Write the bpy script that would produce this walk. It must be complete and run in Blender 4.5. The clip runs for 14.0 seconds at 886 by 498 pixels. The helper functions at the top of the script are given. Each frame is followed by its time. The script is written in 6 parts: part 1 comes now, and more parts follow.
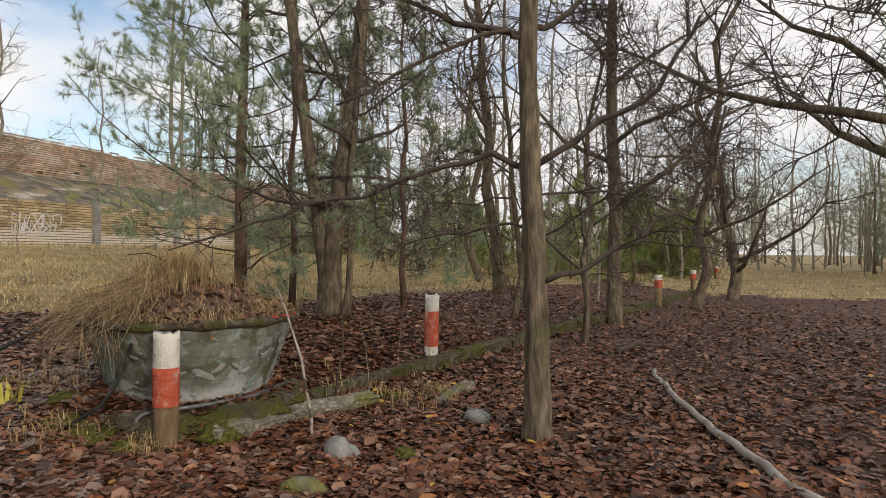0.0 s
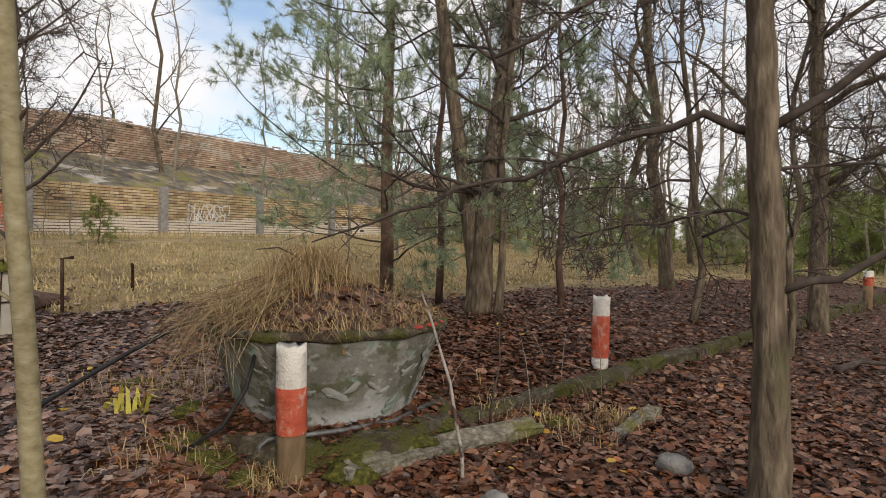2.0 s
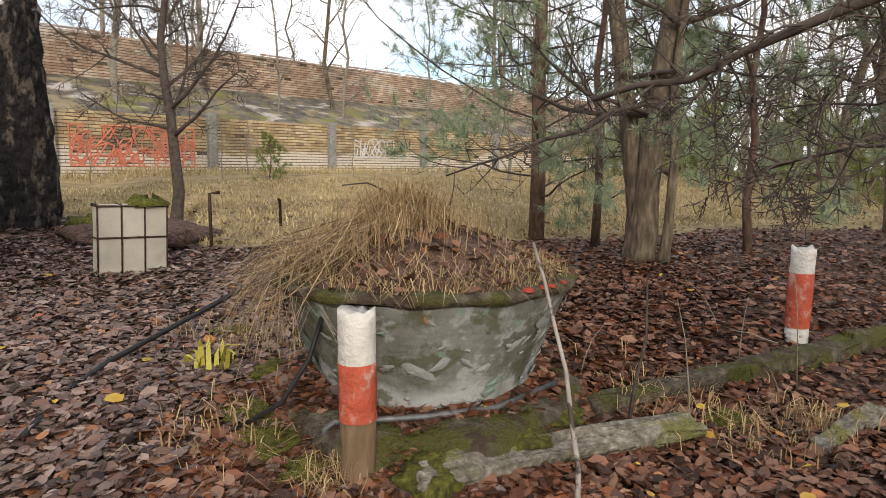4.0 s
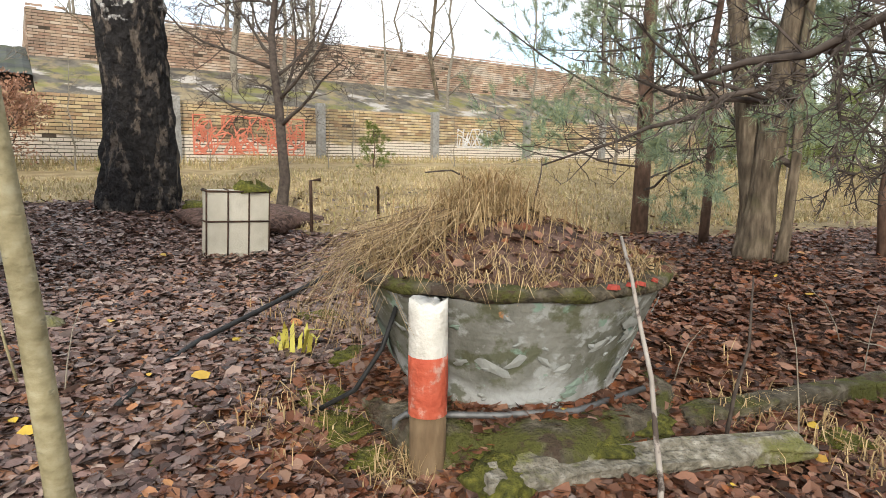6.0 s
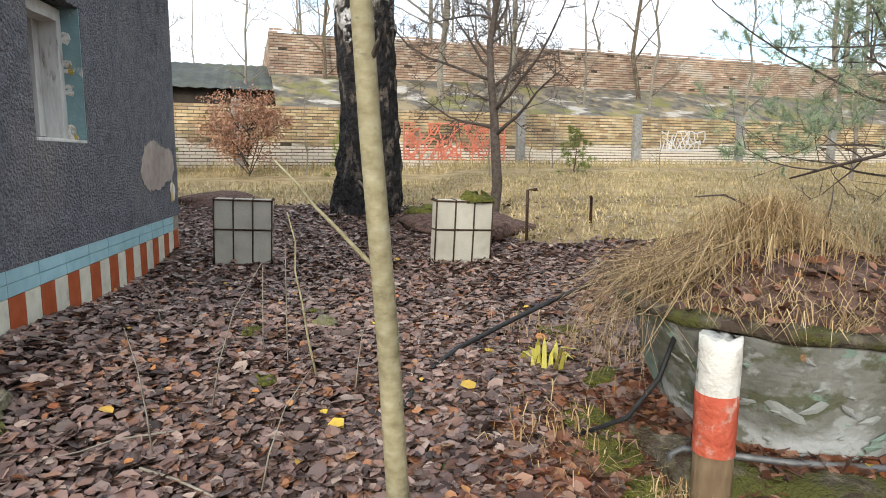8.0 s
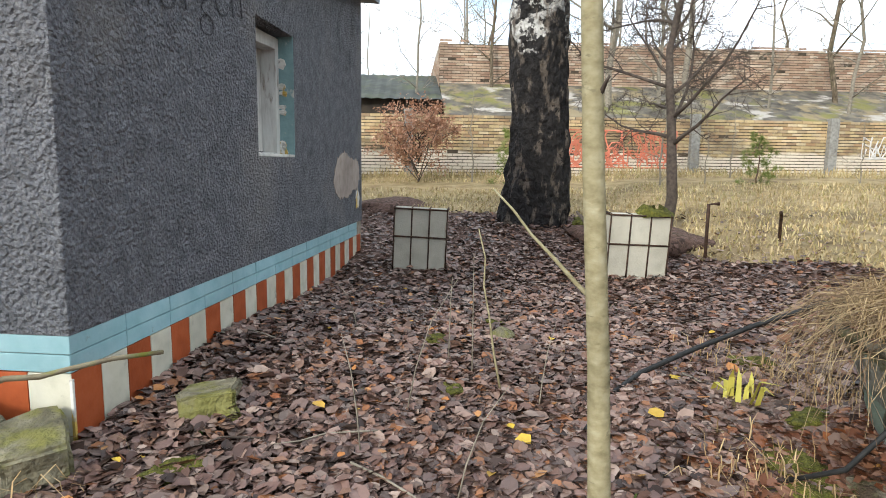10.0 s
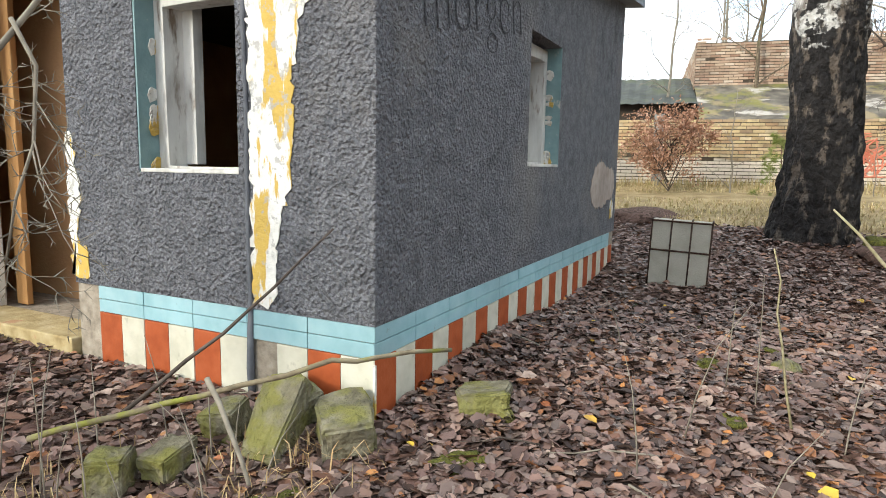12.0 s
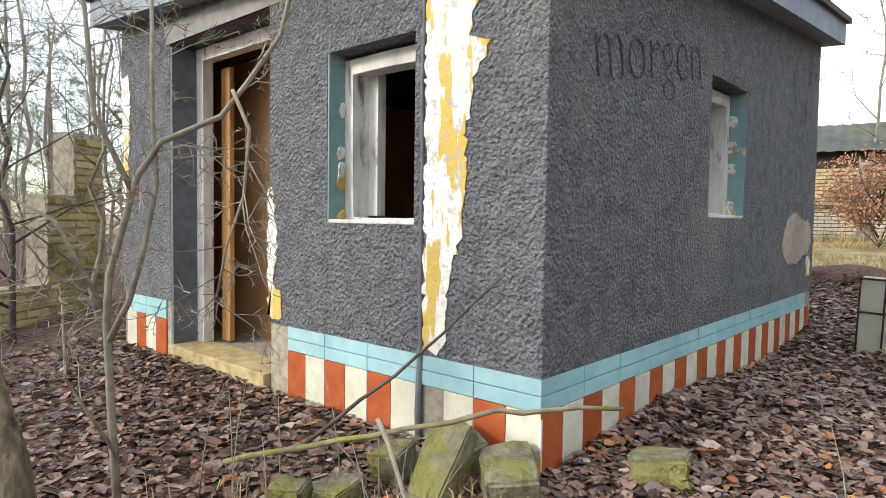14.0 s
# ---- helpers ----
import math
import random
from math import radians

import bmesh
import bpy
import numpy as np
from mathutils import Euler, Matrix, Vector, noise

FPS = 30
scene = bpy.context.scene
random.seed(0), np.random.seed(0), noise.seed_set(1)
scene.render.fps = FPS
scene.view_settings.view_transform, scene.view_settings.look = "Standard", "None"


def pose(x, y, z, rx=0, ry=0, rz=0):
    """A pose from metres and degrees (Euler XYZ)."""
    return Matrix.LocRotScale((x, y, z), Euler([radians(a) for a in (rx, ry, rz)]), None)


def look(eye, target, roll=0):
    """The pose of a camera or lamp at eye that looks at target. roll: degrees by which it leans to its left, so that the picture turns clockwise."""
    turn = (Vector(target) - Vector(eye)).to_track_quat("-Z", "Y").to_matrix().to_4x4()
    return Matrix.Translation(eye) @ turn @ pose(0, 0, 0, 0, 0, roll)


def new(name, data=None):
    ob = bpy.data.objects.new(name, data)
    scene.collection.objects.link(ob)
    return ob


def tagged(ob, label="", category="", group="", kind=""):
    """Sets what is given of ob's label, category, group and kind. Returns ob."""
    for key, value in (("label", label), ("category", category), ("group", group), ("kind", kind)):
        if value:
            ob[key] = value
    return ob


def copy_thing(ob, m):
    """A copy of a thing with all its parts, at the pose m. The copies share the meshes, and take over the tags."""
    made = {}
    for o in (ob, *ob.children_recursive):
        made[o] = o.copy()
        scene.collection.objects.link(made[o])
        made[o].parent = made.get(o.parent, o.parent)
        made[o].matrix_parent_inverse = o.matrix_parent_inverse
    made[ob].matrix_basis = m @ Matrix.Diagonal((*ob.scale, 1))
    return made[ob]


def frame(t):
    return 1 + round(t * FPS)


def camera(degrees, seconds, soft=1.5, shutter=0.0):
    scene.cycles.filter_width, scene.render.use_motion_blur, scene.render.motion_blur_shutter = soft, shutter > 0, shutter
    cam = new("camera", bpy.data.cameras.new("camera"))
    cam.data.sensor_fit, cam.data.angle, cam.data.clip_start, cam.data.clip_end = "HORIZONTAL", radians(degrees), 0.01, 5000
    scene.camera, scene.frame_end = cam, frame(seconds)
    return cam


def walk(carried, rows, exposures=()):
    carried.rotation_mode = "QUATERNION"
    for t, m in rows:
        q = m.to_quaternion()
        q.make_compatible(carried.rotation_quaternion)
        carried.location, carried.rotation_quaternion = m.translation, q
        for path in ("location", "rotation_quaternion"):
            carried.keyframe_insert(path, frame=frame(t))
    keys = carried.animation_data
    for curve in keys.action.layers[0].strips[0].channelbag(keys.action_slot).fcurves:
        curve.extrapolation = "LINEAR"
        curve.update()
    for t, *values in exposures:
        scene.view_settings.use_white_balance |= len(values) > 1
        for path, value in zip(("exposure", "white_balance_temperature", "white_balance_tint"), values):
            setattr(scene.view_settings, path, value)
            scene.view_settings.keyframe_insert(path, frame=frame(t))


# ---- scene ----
cam = camera(70.6, 14.0, 0.9)
PATH = [
    (0, (-0.217, 0.431, 1.225), (-1.1, 2.226, 1.232), 0.4),
    (0.5, (-0.223, 0.447, 1.224), (-1.195, 2.195, 1.223), 0.5),
    (1, (-0.409, 0.612, 1.217), (-1.441, 2.325, 1.205), 0.4),
    (1.5, (-0.61, 0.782, 1.26), (-1.689, 2.466, 1.242), 0.7),
    (2, (-0.727, 1.05, 1.258), (-1.997, 2.594, 1.224), 0.5),
    (2.5, (-0.824, 1.298, 1.26), (-2.29, 2.657, 1.211), 0.6),
    (3, (-0.973, 1.515, 1.253), (-2.52, 2.777, 1.127), 0.4),
    (3.2, (-1.018, 1.58, 1.269), (-2.58, 2.818, 1.1), 0.3),
    (5.3, (-1.115, 1.917, 1.217), (-2.844, 2.883, 0.943), 0.3),
    (5.5, (-1.119, 1.919, 1.224), (-2.865, 2.855, 0.946), 0.5),
    (6, (-1.129, 1.903, 1.239), (-2.917, 2.756, 0.961), 0.6),
    (6.5, (-1.162, 1.841, 1.258), (-3.021, 2.523, 0.98), 1.1),
    (7, (-1.198, 1.73, 1.29), (-3.115, 2.23, 1.015), 1.1),
    (7.2, (-1.197, 1.682, 1.302), (-3.124, 2.14, 1.025), 0.9),
    (9.3, (-1.179, 1.465, 1.37), (-3.16, 1.483, 1.094), 0.7),
    (9.5, (-1.176, 1.444, 1.378), (-3.157, 1.412, 1.103), 0.8),
    (10, (-1.158, 1.403, 1.399), (-3.131, 1.22, 1.127), 0.8),
    (10.5, (-1.14, 1.357, 1.413), (-3.089, 0.998, 1.143), 0.9),
    (11, (-1.124, 1.299, 1.416), (-3.037, 0.777, 1.151), 1.0),
    (11.5, (-1.11, 1.237, 1.425), (-2.969, 0.549, 1.159), 1.0),
    (12, (-1.109, 1.215, 1.417), (-2.885, 0.333, 1.155), 1.0),
    (12.5, (-1.132, 1.232, 1.407), (-2.799, 0.158, 1.15), 1.0),
    (13, (-1.111, 1.248, 1.402), (-2.678, 0.021, 1.209), 1.0),
    (13.5, (-1.086, 1.232, 1.403), (-2.599, -0.065, 1.241), 0.9),
    (14, (-1.113, 1.198, 1.393), (-2.607, -0.128, 1.298), 0.8),
]
walk(cam, [(t, look(eye, target, roll)) for t, eye, target, roll in PATH],
     exposures=[(0.0, -0.27, 7000, 11), (3.0, -0.12, 6850, 12), (5.4, 0.60, 6600, 8), (7.0, 0.66, 6400, 7), (9.5, 0.68, 6150, 5), (11.5, 0.85, 6300, 4), (14.0, 0.87, 6400, 4)])

# ---- light ----
world = bpy.data.worlds.new("world")
scene.world = world
world.use_nodes = True
wn, wl = world.node_tree.nodes, world.node_tree.links
wn.clear()
SUN_EL, SUN_AZ = 24.0, -28.0   # degrees; azimuth counted from +x towards +y
sky = wn.new("ShaderNodeTexSky")
sky.sky_type, sky.sun_disc = "NISHITA", False
sky.sun_elevation, sky.sun_rotation = radians(SUN_EL), radians(90 - SUN_AZ)
sky.dust_density, sky.air_density = 1.5, 1.0
coord = wn.new("ShaderNodeTexCoord")
stretch = wn.new("ShaderNodeMapping")
stretch.inputs["Scale"].default_value = (1.0, 1.0, 2.6)
clouds = wn.new("ShaderNodeTexNoise")
clouds.inputs["Scale"].default_value, clouds.inputs["Detail"].default_value = 2.3, 7.0
cloud_ramp = wn.new("ShaderNodeValToRGB")
cloud_ramp.color_ramp.elements[0].position, cloud_ramp.color_ramp.elements[1].position = 0.33, 0.54
sky_gain = wn.new("ShaderNodeVectorMath")
sky_gain.operation = "SCALE"
sky_gain.inputs["Scale"].default_value = 0.20
cloud_mix = wn.new("ShaderNodeMix")
cloud_mix.data_type = "RGBA"
background = wn.new("ShaderNodeBackground")
background.inputs["Strength"].default_value = 1.0
world_out = wn.new("ShaderNodeOutputWorld")
wl.new(coord.outputs["Generated"], stretch.inputs["Vector"])
wl.new(stretch.outputs["Vector"], clouds.inputs["Vector"])
wl.new(clouds.outputs["Fac"], cloud_ramp.inputs["Fac"])
wl.new(sky.outputs["Color"], sky_gain.inputs[0])
wl.new(cloud_ramp.outputs["Color"], cloud_mix.inputs["Factor"])
wl.new(sky_gain.outputs["Vector"], cloud_mix.inputs["A"])
cloud_mix.inputs["B"].default_value = (1.14, 1.17, 1.24, 1)
wl.new(cloud_mix.outputs["Result"], background.inputs["Color"])
wl.new(background.outputs["Background"], world_out.inputs["Surface"])

sun = new("sun", bpy.data.lights.new("sun", "SUN"))
sun.data.energy, sun.data.angle, sun.data.color = 1.65, radians(10), (1.0, 0.93, 0.82)
sd = Vector((math.cos(radians(SUN_AZ)) * math.cos(radians(SUN_EL)), math.sin(radians(SUN_AZ)) * math.cos(radians(SUN_EL)), math.sin(radians(SUN_EL))))
sun.matrix_world = look(sd * 30, (0, 0, 0))


# ---- materials ----
def mat(name, colours, scale=8.0, rough=0.85, bump=0.3, bump_scale=60.0, big=0.5, spread=0.25, island=False, obrand=False, metal=0.0, bump_dist=0.01, stretch_z=1.0, through_light=0.0):
    """Noise-driven colour between the given ones, a broad tone variation, and a fine relief."""
    m = bpy.data.materials.new(name)
    m.use_nodes = True
    n, l = m.node_tree.nodes, m.node_tree.links
    b = n["Principled BSDF"]
    b.inputs["Roughness"].default_value, b.inputs["Metallic"].default_value = rough, metal
    b.inputs["Specular IOR Level"].default_value = 0.3
    geo = n.new("ShaderNodeNewGeometry")
    mp = n.new("ShaderNodeMapping")
    mp.inputs["Scale"].default_value = (1, 1, stretch_z)
    l.new(geo.outputs["Position"], mp.inputs["Vector"])
    fine = n.new("ShaderNodeTexNoise")
    fine.inputs["Scale"].default_value, fine.inputs["Detail"].default_value = scale, 6
    l.new(mp.outputs["Vector"], fine.inputs["Vector"])
    ramp = n.new("ShaderNodeValToRGB")
    els = ramp.color_ramp.elements
    k = len(colours)
    lo, hi = 0.5 - spread, 0.5 + spread
    if island or obrand:
        lo, hi = 0.02, 0.98
    els[0].position, els[1].position = lo, hi
    for i in range(1, k - 1):
        els.new(lo + (hi - lo) * i / (k - 1))
    for e, c in zip(els, colours):
        e.color = (*c, 1)
    if island:
        l.new(geo.outputs["Random Per Island"], ramp.inputs["Fac"])
    elif obrand:
        oi = n.new("ShaderNodeObjectInfo")
        l.new(oi.outputs["Random"], ramp.inputs["Fac"])
    else:
        l.new(fine.outputs["Fac"], ramp.inputs["Fac"])
    wide = n.new("ShaderNodeTexNoise")
    wide.inputs["Scale"].default_value, wide.inputs["Detail"].default_value = scale * 0.13 + 0.3, 3
    l.new(geo.outputs["Position"], wide.inputs["Vector"])
    rg = n.new("ShaderNodeMapRange")
    rg.inputs["From Min"].default_value, rg.inputs["From Max"].default_value = 0.3, 0.7
    rg.inputs["To Min"].default_value, rg.inputs["To Max"].default_value = 1 - big * 0.5, 1 + big * 0.5
    l.new(wide.outputs["Fac"], rg.inputs["Value"])
    if island or obrand:
        add = n.new("ShaderNodeMath")
        add.operation = "MULTIPLY_ADD"
        add.inputs[1].default_value, add.inputs[2].default_value = 0.5, 0.75
        l.new(fine.outputs["Fac"], add.inputs[0])
        tot = n.new("ShaderNodeMath")
        tot.operation = "MULTIPLY"
        l.new(add.outputs[0], tot.inputs[0])
        l.new(rg.outputs[0], tot.inputs[1])
        tone = tot.outputs[0]
    else:
        tone = rg.outputs[0]
    mul = n.new("ShaderNodeVectorMath")
    mul.operation = "SCALE"
    l.new(ramp.outputs["Color"], mul.inputs[0])
    l.new(tone, mul.inputs["Scale"])
    l.new(mul.outputs["Vector"], b.inputs["Base Color"])
    if bump:
        bn = n.new("ShaderNodeTexNoise")
        bn.inputs["Scale"].default_value, bn.inputs["Detail"].default_value = bump_scale, 5
        l.new(mp.outputs["Vector"], bn.inputs["Vector"])
        bp = n.new("ShaderNodeBump")
        bp.inputs["Strength"].default_value, bp.inputs["Distance"].default_value = bump, bump_dist
        l.new(bn.outputs["Fac"], bp.inputs["Height"])
        l.new(bp.outputs["Normal"], b.inputs["Normal"])
    if through_light:
        b.inputs["Subsurface Weight"].default_value = 0.0
    return m


def overlay(m, colour, scale, low, high, stretch_z=1.0, offset=0.0, amount=1.0):
    """Lays patches of another colour (paint, moss, stains, mortar) over a material made by mat()."""
    n, l = m.node_tree.nodes, m.node_tree.links
    b = n["Principled BSDF"]
    old = b.inputs["Base Color"].links[0].from_socket
    geo = n.new("ShaderNodeNewGeometry")
    mp = n.new("ShaderNodeMapping")
    mp.inputs["Scale"].default_value, mp.inputs["Location"].default_value = (1, 1, stretch_z), (offset, offset * 1.7, offset * 0.6)
    l.new(geo.outputs["Position"], mp.inputs["Vector"])
    t = n.new("ShaderNodeTexNoise")
    t.inputs["Scale"].default_value, t.inputs["Detail"].default_value, t.inputs["Roughness"].default_value = scale, 8, 0.6
    l.new(mp.outputs["Vector"], t.inputs["Vector"])
    r = n.new("ShaderNodeMapRange")
    r.inputs["From Min"].default_value, r.inputs["From Max"].default_value, r.inputs["To Max"].default_value = low, high, amount
    l.new(t.outputs["Fac"], r.inputs["Value"])
    mx = n.new("ShaderNodeMix")
    mx.data_type = "RGBA"
    l.new(r.outputs[0], mx.inputs["Factor"])
    l.new(old, mx.inputs["A"])
    mx.inputs["B"].default_value = (*colour, 1)
    l.new(mx.outputs["Result"], b.inputs["Base Color"])
    return m


def band(m, colour, z_edge, soft, wobble, scale):
    """Paint below a wavy height."""
    n, l = m.node_tree.nodes, m.node_tree.links
    b = n["Principled BSDF"]
    old = b.inputs["Base Color"].links[0].from_socket
    geo = n.new("ShaderNodeNewGeometry")
    sep = n.new("ShaderNodeSeparateXYZ")
    l.new(geo.outputs["Position"], sep.inputs[0])
    t = n.new("ShaderNodeTexNoise")
    t.inputs["Scale"].default_value, t.inputs["Detail"].default_value = scale, 5
    l.new(geo.outputs["Position"], t.inputs["Vector"])
    k = n.new("ShaderNodeMath")
    k.operation = "MULTIPLY_ADD"
    l.new(t.outputs["Fac"], k.inputs[0])
    k.inputs[1].default_value = wobble
    l.new(sep.outputs["Z"], k.inputs[2])
    r = n.new("ShaderNodeMapRange")
    r.inputs["From Min"].default_value, r.inputs["From Max"].default_value = z_edge + soft + wobble * 0.5, z_edge - soft + wobble * 0.5
    l.new(k.outputs[0], r.inputs["Value"])
    mx = n.new("ShaderNodeMix")
    mx.data_type = "RGBA"
    l.new(r.outputs[0], mx.inputs["Factor"])
    l.new(old, mx.inputs["A"])
    mx.inputs["B"].default_value = (*colour, 1)
    l.new(mx.outputs["Result"], b.inputs["Base Color"])
    return m


SOIL = overlay(mat("soil", [(0.045, 0.027, 0.019), (0.10, 0.06, 0.042), (0.17, 0.105, 0.075)], 16, 0.95, 0.8, 45, 0.5, bump_dist=0.03), (0.06, 0.075, 0.02), 1.3, 0.62, 0.72)
MEADOW_SOIL = overlay(mat("meadow_sod", [(0.20, 0.14, 0.075), (0.32, 0.24, 0.125), (0.43, 0.34, 0.19)], 3.0, 0.95, 1.0, 30, 0.5, bump_dist=0.04), (0.13, 0.12, 0.04), 0.6, 0.50, 0.66, amount=0.35)
LEAVES = mat("red_brown_leaves", [(0.027, 0.013, 0.008), (0.077, 0.032, 0.018), (0.134, 0.054, 0.031), (0.196, 0.088, 0.052), (0.077, 0.042, 0.030), (0.258, 0.135, 0.086), (0.154, 0.047, 0.021), (0.319, 0.186, 0.123), (0.046, 0.020, 0.013), (0.227, 0.079, 0.029)], 30, 0.45, 0.15, 90, 0.35, island=True)
GREY_LEAVES = mat("mauve_brown_leaves", [(0.035, 0.022, 0.018), (0.10, 0.058, 0.046), (0.16, 0.095, 0.078), (0.22, 0.14, 0.118), (0.10, 0.072, 0.064), (0.30, 0.205, 0.168), (0.16, 0.08, 0.054), (0.38, 0.285, 0.235), (0.05, 0.030, 0.024), (0.18, 0.13, 0.11), (0.26, 0.115, 0.055)], 30, 0.45, 0.15, 90, 0.35, island=True)
def litter_ground(m):
    """Small overlapping scraps of leaves as the ground's own pattern and relief."""
    n, l = m.node_tree.nodes, m.node_tree.links
    b = n["Principled BSDF"]
    old = b.inputs["Base Color"].links[0].from_socket
    geo = n.new("ShaderNodeNewGeometry")
    warp = n.new("ShaderNodeTexNoise")
    warp.inputs["Scale"].default_value = 20
    l.new(geo.outputs["Position"], warp.inputs["Vector"])
    mixv = n.new("ShaderNodeVectorMath")
    mixv.operation = "MULTIPLY_ADD"
    mixv.inputs[1].default_value = (0.05, 0.05, 0.05)
    l.new(warp.outputs["Color"], mixv.inputs[0])
    l.new(geo.outputs["Position"], mixv.inputs[2])
    v = n.new("ShaderNodeTexVoronoi")
    v.inputs["Scale"].default_value = 26
    l.new(mixv.outputs["Vector"], v.inputs["Vector"])
    sep = n.new("ShaderNodeSeparateXYZ")
    l.new(v.outputs["Color"], sep.inputs[0])
    ramp = n.new("ShaderNodeValToRGB")
    els = ramp.color_ramp.elements
    for p in (0.3, 0.55, 0.8):
        els.new(p)
    for e, col in zip(els, ((0.03, 0.018, 0.013), (0.085, 0.048, 0.035), (0.14, 0.08, 0.062), (0.18, 0.115, 0.095), (0.10, 0.05, 0.035))):
        e.color = (*col, 1)
    l.new(sep.outputs["X"], ramp.inputs["Fac"])
    mx = n.new("ShaderNodeMix")
    mx.data_type = "RGBA"
    mx.inputs["Factor"].default_value = 0.75
    l.new(old, mx.inputs["A"])
    l.new(ramp.outputs["Color"], mx.inputs["B"])
    l.new(mx.outputs["Result"], b.inputs["Base Color"])
    bp = n.new("ShaderNodeBump")
    bp.inputs["Strength"].default_value, bp.inputs["Distance"].default_value = 0.9, 0.02
    l.new(sep.outputs["Y"], bp.inputs["Height"])
    l.new(b.inputs["Normal"].links[0].from_socket, bp.inputs["Normal"])
    l.new(bp.outputs["Normal"], b.inputs["Normal"])


litter_ground(SOIL)
BRIGHT_LEAVES = mat("bright_leaves", [(0.42, 0.17, 0.05), (0.40, 0.22, 0.10), (0.32, 0.12, 0.06), (0.55, 0.38, 0.05)], 30, 0.6, 0.15, 90, 0.3, island=True)
DRY_GRASS = mat("dry_grass", [(0.18, 0.115, 0.055), (0.36, 0.25, 0.125), (0.52, 0.39, 0.21), (0.30, 0.185, 0.085)], 5, 0.8, 0, 10, 0.3, island=True)
MEADOW_GRASS = mat("meadow_grass", [(0.32, 0.24, 0.115), (0.50, 0.385, 0.205), (0.60, 0.48, 0.28), (0.31, 0.27, 0.105), (0.44, 0.32, 0.165)], 5, 0.8, 0, 10, 0.4, island=True)
DEAD_STALK = mat("dead_stalk", [(0.10, 0.065, 0.038), (0.22, 0.15, 0.085), (0.42, 0.32, 0.18), (0.16, 0.095, 0.055)], 5, 0.85, 0, 10, 0.3, island=True)
MOSS = mat("moss", [(0.035, 0.036, 0.010), (0.10, 0.10, 0.018), (0.20, 0.185, 0.035)], 40, 0.95, 0.9, 140, 0.6, bump_dist=0.02)
GREEN = mat("green_weeds", [(0.05, 0.09, 0.02), (0.10, 0.15, 0.03), (0.16, 0.20, 0.05)], 20, 0.7, 0, 10, 0.4, island=True)
PLASTER = mat("grey_roughcast", [(0.15, 0.152, 0.168), (0.215, 0.217, 0.237), (0.30, 0.298, 0.315)], 80, 0.95, 1.0, 48, 0.4, 0.22, bump_dist=0.10)
overlay(PLASTER, (0.34, 0.315, 0.295), 1.1, 0.54, 0.72, amount=0.6)
overlay(PLASTER, (0.04, 0.04, 0.045), 2.2, 0.60, 0.74, offset=5.0, amount=0.7)
SMOOTH_PLASTER = mat("smooth_plaster", [(0.28, 0.23, 0.19), (0.36, 0.30, 0.26), (0.42, 0.36, 0.31)], 12, 0.9, 0.3, 80, 0.3)
PEELED = mat("peeled_paint", [(0.62, 0.60, 0.55), (0.78, 0.76, 0.71), (0.82, 0.80, 0.76)], 18, 0.8, 0.6, 30, 0.25, bump_dist=0.015)
overlay(PEELED, (0.60, 0.41, 0.10), 11, 0.515, 0.55, stretch_z=0.25)
overlay(PEELED, (0.42, 0.40, 0.37), 22, 0.56, 0.62, offset=6.0, amount=0.8)
overlay(PEELED, (0.45, 0.26, 0.10), 7.0, 0.66, 0.70, stretch_z=0.5, offset=3.0)
BLUE_TILE = mat("pale_blue_paint", [(0.24, 0.42, 0.46), (0.31, 0.49, 0.53), (0.37, 0.54, 0.57)], 9, 0.5, 0.15, 60, 0.25)
overlay(BLUE_TILE, (0.20, 0.20, 0.17), 16, 0.66, 0.74, amount=0.8)
ORANGE_TILE = mat("orange_paint", [(0.30, 0.062, 0.018), (0.38, 0.085, 0.026), (0.44, 0.11, 0.04)], 12, 0.5, 0.15, 60, 0.25)
overlay(ORANGE_TILE, (0.12, 0.07, 0.05), 9, 0.66, 0.74, amount=0.7)
CREAM_TILE = mat("cream_paint", [(0.48, 0.46, 0.36), (0.60, 0.57, 0.46), (0.66, 0.63, 0.52)], 10, 0.5, 0.15, 60, 0.25)
overlay(CREAM_TILE, (0.22, 0.20, 0.14), 8, 0.62, 0.74, amount=0.7)
MORTAR = mat("mortar", [(0.20, 0.17, 0.13), (0.33, 0.28, 0.22), (0.42, 0.37, 0.30)], 20, 0.95, 0.6, 60, 0.4)
WHITE_WOOD = mat("weathered_white_paint", [(0.42, 0.40, 0.37), (0.62, 0.60, 0.56), (0.70, 0.69, 0.65)], 16, 0.7, 0.5, 40, 0.3, stretch_z=0.3)
overlay(WHITE_WOOD, (0.20, 0.15, 0.11), 9, 0.60, 0.68, stretch_z=0.25)
TEAL_PAINT = overlay(mat("teal_reveal_paint", [(0.17, 0.27, 0.28), (0.24, 0.35, 0.35)], 14, 0.7, 0.4, 50, 0.3), (0.50, 0.48, 0.44), 6, 0.60, 0.66)
GREY_PAINT_SHADE = mat("grey_reveal_paint_groove_shade", [(0.10, 0.105, 0.12), (0.17, 0.175, 0.19)], 14, 0.8, 0.4, 50, 0.4)
ORANGE_WOOD = mat("old_orange_wood", [(0.28, 0.13, 0.045), (0.42, 0.22, 0.08), (0.52, 0.31, 0.13)], 10, 0.75, 0.4, 40, 0.4, stretch_z=0.15)
INNER_WALL = mat("inner_wall", [(0.36, 0.19, 0.085), (0.47, 0.26, 0.12), (0.56, 0.33, 0.165)], 3, 0.9, 0.3, 40, 0.5)
